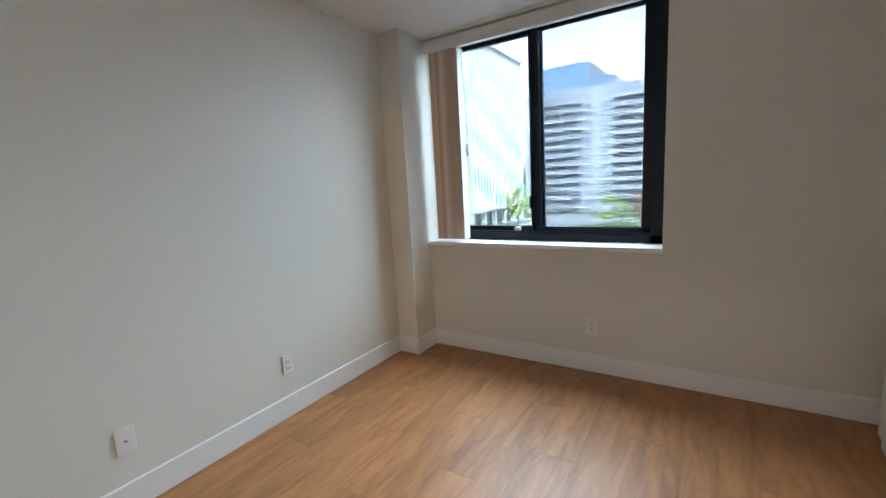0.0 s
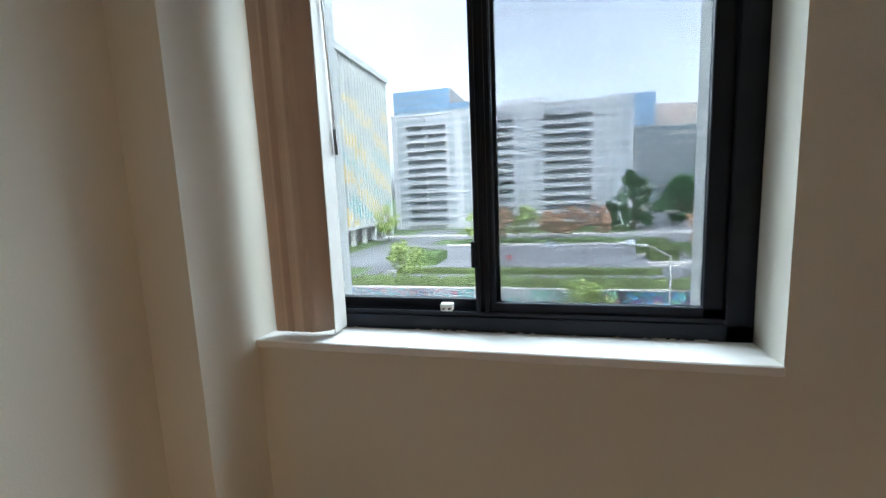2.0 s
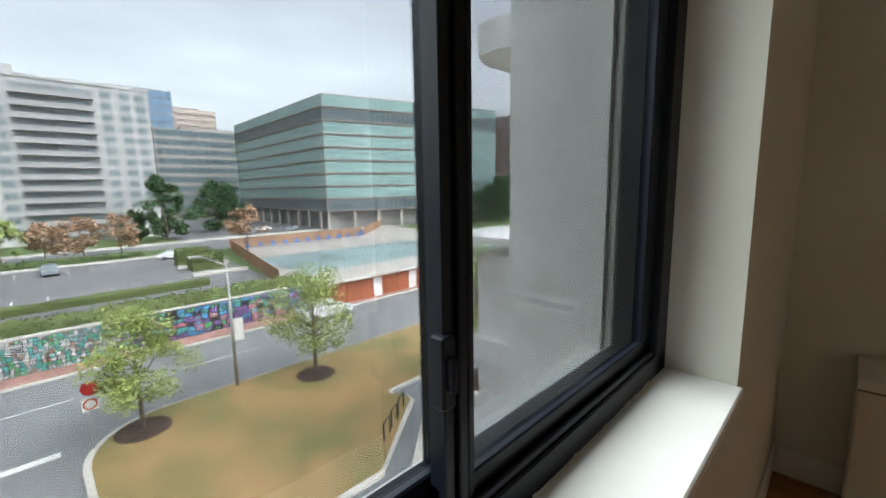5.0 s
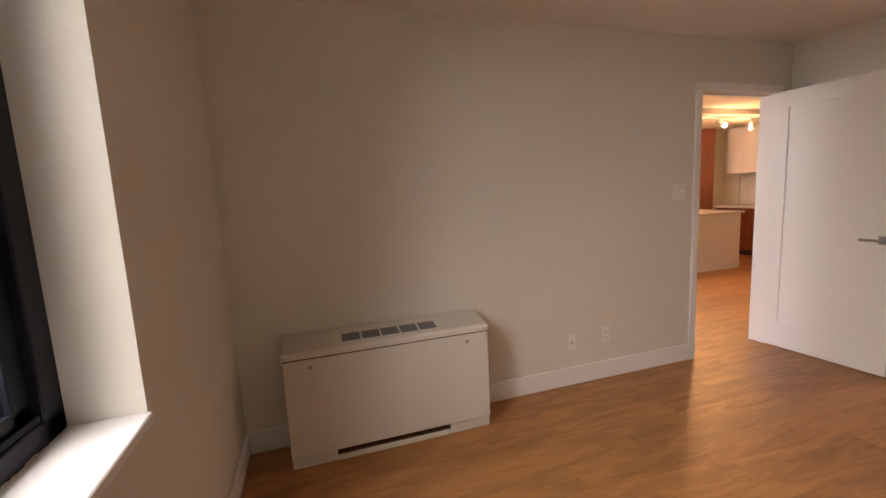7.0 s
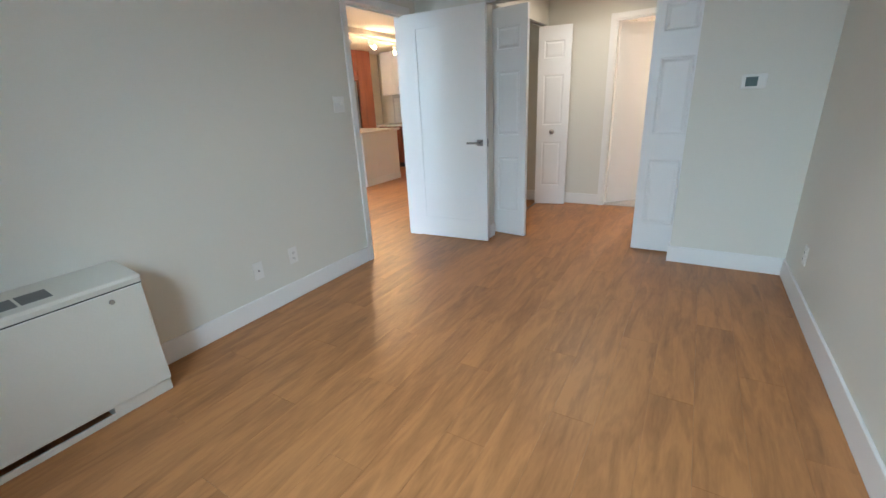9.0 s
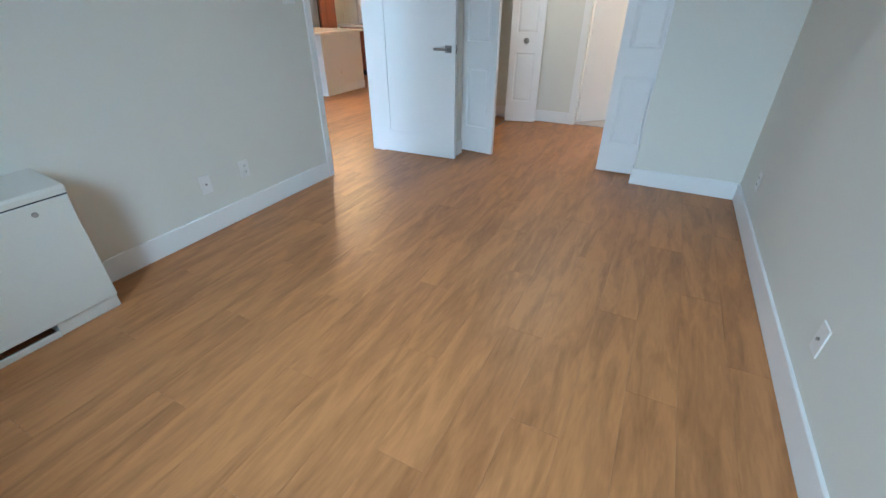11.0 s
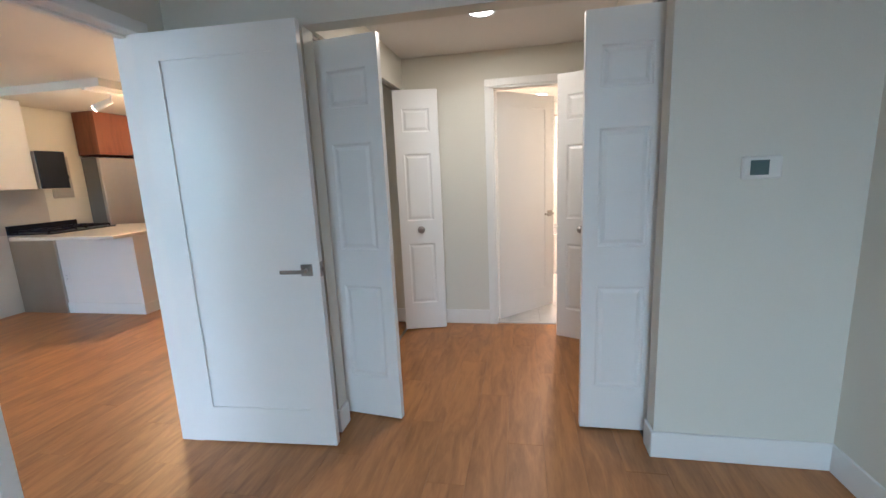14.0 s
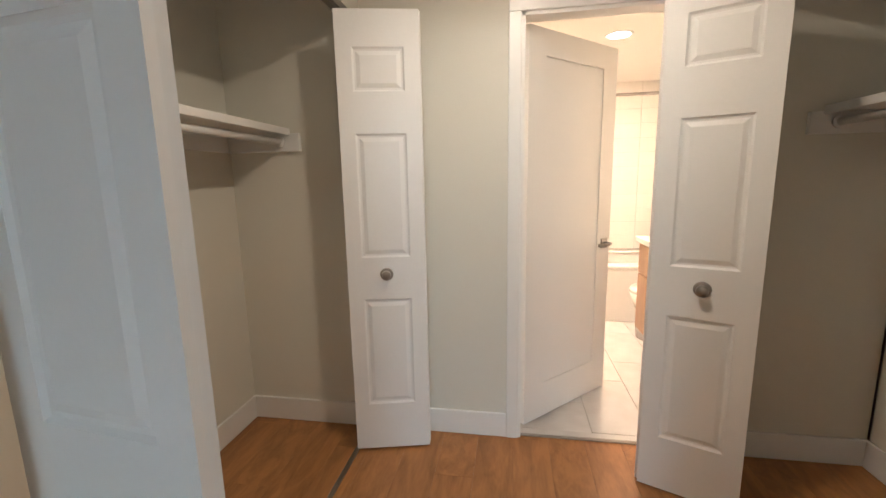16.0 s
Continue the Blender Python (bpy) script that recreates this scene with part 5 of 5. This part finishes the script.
# ---- distant buildings ----
def office(name, label, pts, z1, floors, glass_mat, band_mat, ratio, pitch, base, faces=(0, 1), dark=()):
    """Storeys of ribbon glazing with mullions on the sides that show."""
    o = thing(name, label, "building", pose(0, 0, 0))
    part("wall", slab(pts, G + base, z1), band_mat, o)
    inner = [tuple(Vector(p).lerp(sum((Vector(q) for q in pts), Vector((0, 0))) / 4, 0.06)) for p in pts]
    part("base_storey", slab(inner, G, G + base), DARKBAND, o, "dark recessed ground storey")
    plant = [tuple(Vector(p).lerp(sum((Vector(q) for q in pts), Vector((0, 0))) / 4, 0.5)) for p in pts]
    part("roof", slab(plant, z1, z1 + 1.6), DARKBAND, o, "roof plant")
    n = len(pts)
    step = (z1 - G - base) / floors
    for f in faces:
        a, b = Vector((*pts[f], 0)), Vector((*pts[(f + 1) % n], 0))
        along = (b - a).normalized()
        out = Vector((along.y, -along.x, 0))
        length = (b - a).length
        m = Matrix((( along.x, out.x, 0, a.x), (along.y, out.y, 0, a.y), (0, 0, 1, 0), (0, 0, 0, 1)))
        strip = finish("window_band", boxes((0.3, 0.02, 0, length - 0.3, 0.1, step * ratio)), glass_mat)
        dark_strip = finish("window_band", boxes((0.3, 0.02, 0, length - 0.3, 0.1, step * ratio)), GLASSDARK)
        bars = bmesh.new()
        k = pitch
        while k < length - 0.3:
            box(bars, k - 0.09, 0.1, 0, k + 0.09, 0.2, step * ratio)
            k += pitch
        box(bars, 0.0, 0.1, -0.25, length, 0.35, 0.0)
        bar_mesh = finish("mullion", bars, band_mat)
        for s in range(floors):
            w = new("window_band", dark_strip if s in dark else strip)
            w.parent = o
            w.matrix_basis = m @ Matrix.Translation((0, 0, G + base + step * (s + 0.5 * (1 - ratio))))
            q = new("mullion", bar_mesh)
            q.parent = w
        for i in range(int(length / 7.5) + 1):
            part("column", boxes((-0.4, -0.5, G, 0.4, 0.0, G + base)), BANDGREY, o).matrix_basis = m @ Matrix.Translation((min(length - 0.5, 0.5 + 7.5 * i), 0, 0))
    return o


office("glass_office", "large office block with ribbons of teal glass", [(62.5, 178), (60, 105.5), (117, 90), (123, 165)], 27.4, 9, GLASSTEAL, BANDBROWN, 0.8, 1.55, 5.0, dark=(0, 7))
office("dark_office", "dark banded office block in the distance", [(40, 236), (42, 212), (88, 212), (90, 240)], 29, 9, GLASSDARK, BANDGREY, 0.68, 3.0, 3.0)
office("blue_tower", "blue glass tower far behind", [(-91, 290), (-90, 250), (-54, 250), (-52, 290)], 65, 17, TOWERBLUE, RAIL, 0.8, 2.0, 4.0)
office("blue_tower", "lower blue glass tower far behind", [(-54, 290), (-53.8, 246), (-40, 246), (-38, 290)], 55, 15, TOWERBLUE, RAIL, 0.8, 2.0, 4.0)
office("blue_tower", "blue glass tower behind the dark office", [(36, 310), (36, 280), (66, 280), (68, 310)], 58, 15, TOWERBLUE, RAIL, 0.8, 2.0, 4.0)
office("brown_tower", "brown high-rise far behind the offices", [(64, 345), (66, 330), (104, 330), (106, 350)], 58, 16, BANDGREY, PINKBAND, 0.5, 3.0, 4.0)
office("pink_office", "pinkish concrete office block with ribbon windows", [(127, 118), (132, 94), (175, 82), (180, 110)], 28, 10, GRILLE, PINKBAND, 0.42, 3.0, 3.0)
office("grey_office", "grey stepped office block in the distance", [(118, 150), (124, 125), (170, 105), (180, 130)], 20, 7, GRILLE, PINKBAND, 0.4, 3.0, 3.0)

# apartment slab
apt = thing("apartment_building", "long white apartment block with tiers of balconies", "building", pose(0, 130, 0))
A0, A1, AZ, AF = -47.5, 25.5, 26.6, 13
part("wall", boxes((A0, 0, G, A1, 16, AZ)), APTWHITE, apt)
part("roof", boxes((A0 - 0.2, -0.3, AZ, A1 + 0.2, 16.2, AZ + 0.7), (-12, 5, AZ + 0.7, 2, 12, AZ + 3.4)), APTWHITE, apt)
step = (AZ - 0.8 - G - 1.5) / AF
bays = ((-42.4, -29.4), (-20.9, -8.1), (0.6, 14.5))
bal = bmesh.new()
box(bal, 0, -1.5, 0, 13.2, 0.05, 0.22)
bal_slab = finish("balcony_slab", bal, APTWHITE)
bal_rail = finish("balcony_rail", boxes((0, -1.5, 0.22, 13.2, -1.42, 1.15), (6.55, -1.4, 0.22, 6.7, 0, step - 0.02)), RAIL)
# dark sheet on the flat wall, coloured as the recess shade behind each balcony
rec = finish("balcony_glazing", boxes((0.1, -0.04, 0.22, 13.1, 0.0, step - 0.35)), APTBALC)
win_mesh = finish("window", boxes((-1.0, -0.06, 0, 1.0, 0.0, 1.5)), APTWIN)
bar_mesh = finish("window_bar", boxes((-0.06, -0.1, 0, 0.06, -0.06, 1.5), (-1.05, -0.12, -0.1, 1.05, 0, 0.0)), APTWHITE)
dr_mesh = finish("balcony_door", boxes((0.8, -0.07, 0.25, 3.4, -0.04, 2.2), (4.2, -0.07, 0.9, 5.8, -0.04, 2.2), (7.6, -0.07, 0.9, 9.2, -0.04, 2.2), (9.9, -0.07, 0.25, 12.4, -0.04, 2.2)), APTWIN)
for s in range(AF):
    z = G + 1.5 + step * s
    for x0, x1 in bays:
        b = new("balcony", bal_slab)
        b.parent, b.location, b.scale = apt, (x0, 0, z), ((x1 - x0) / 13.2, 1, 1)
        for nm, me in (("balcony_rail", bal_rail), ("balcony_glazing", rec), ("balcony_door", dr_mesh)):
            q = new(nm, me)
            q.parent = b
    for x in (-44.6, -27.6, -23.0, -6.0, -1.4, 16.9, 20.6, 23.6):
        w = new("window", win_mesh)
        w.parent, w.location = apt, (x, 0, z + 0.85)
        q = new("window_bar", bar_mesh)
        q.parent = w
for x in (-46.0, -25.3, -3.7, 19.2):
    part("pilaster", boxes((x - 0.25, -0.35, G, x + 0.25, 0, AZ)), APTWHITE, apt)

# office block with coloured panels
yb = thing("panel_office", "white finned office block with yellow and teal panels", "building", pose(-42, 0, -0.7))
part("wall", boxes((-24, 62, -4.4, -0.5, 113, 33.6)), FINWHITE, yb)
part("roof", boxes((-24.3, 61.7, 33.6, 0.4, 113.3, 35.0)), FINWHITE, yb)
part("base_storey", boxes((-22, 64, G, -4, 111, -4.4)), DARKBAND, yb)
part("floor_slab", boxes((-24.2, 61.8, -5.0, 0.5, 113.2, -4.4)), FINWHITE, yb)
for i in range(9):
    part("column", boxes((-1.2, 63 + 6.1 * i, G, -0.2, 64 + 6.1 * i, -5.0)), FINWHITE, yb)
rng = random.Random(12)
cells = {}
for i in range(32):
    for j in range(25):
        y, z = 62.2 + 1.58 * i, -4.2 + 1.4 * j
        f = 0.5 + 0.5 * math.sin(i * 0.5 + j * 0.9) + rng.uniform(-0.35, 0.35)
        mat = YELLOW if f > 0.75 else TEAL if f < 0.12 and j < 13 else PALE if f > 0.3 else APTWIN
        if j > 20:
            mat = PALE if rng.random() < 0.7 else APTWIN
        box(cells.setdefault(mat.name, bmesh.new()), -0.5, y + 0.2, z, -0.32, y + 1.4, z + 1.3)
for k, bm in cells.items():
    part("panel", bm, bpy.data.materials[k], yb)["kind"] = "stuff"
fin = finish("fin", boxes((-0.5, 0, -4.4, -0.05, 0.3, 33.6)), FINWHITE)
for i in range(33):
    o = new("fin", fin)
    o.parent, o.location = yb, (0, 61.9 + 1.58 * i, 0)


# ---- floor planks ----
PW, PL = 0.1778, 1.22
plank_mesh = finish("plank", boxes((0, 0, -0.006, PW - 0.0006, PL - 0.0008, 0.0), bevel=0.0004), PLANK)


def planks(name, label, x0, x1, y0, y1, extra):
    """Long boards laid towards the closets, end joints staggered; the outer ones run under the skirting."""
    f = structure(name, boxes(*extra), JOINT, label)
    nx = int(math.ceil((x1 - x0) / PW))
    for i in range(nx):
        y = y0 - PL * ((i * 0.37) % 1.0)
        while y < y1:
            ya, yb = max(y, y0), min(y + PL, y1)
            if yb - ya > 0.01:
                o = new("plank", plank_mesh)
                o.parent = f
                o.location = (x0 + i * PW, ya, 0)
                o.scale = (min(1.0, (x1 - x0 - i * PW) / PW), (yb - ya) / PL, 1)
            y += PL
    return f


planks("floor", "warm brown wood-look plank bedroom floor", -0.34, 2.83, -4.76, 1.22, [(-0.43, -4.76, -0.06, 2.83, 1.5, -0.007)])
planks("floor_living", "warm brown wood-look plank living room floor", 2.83, 6.72, -7.4, 1.22, [(2.83, -7.5, -0.06, 6.85, 1.5, -0.007)])
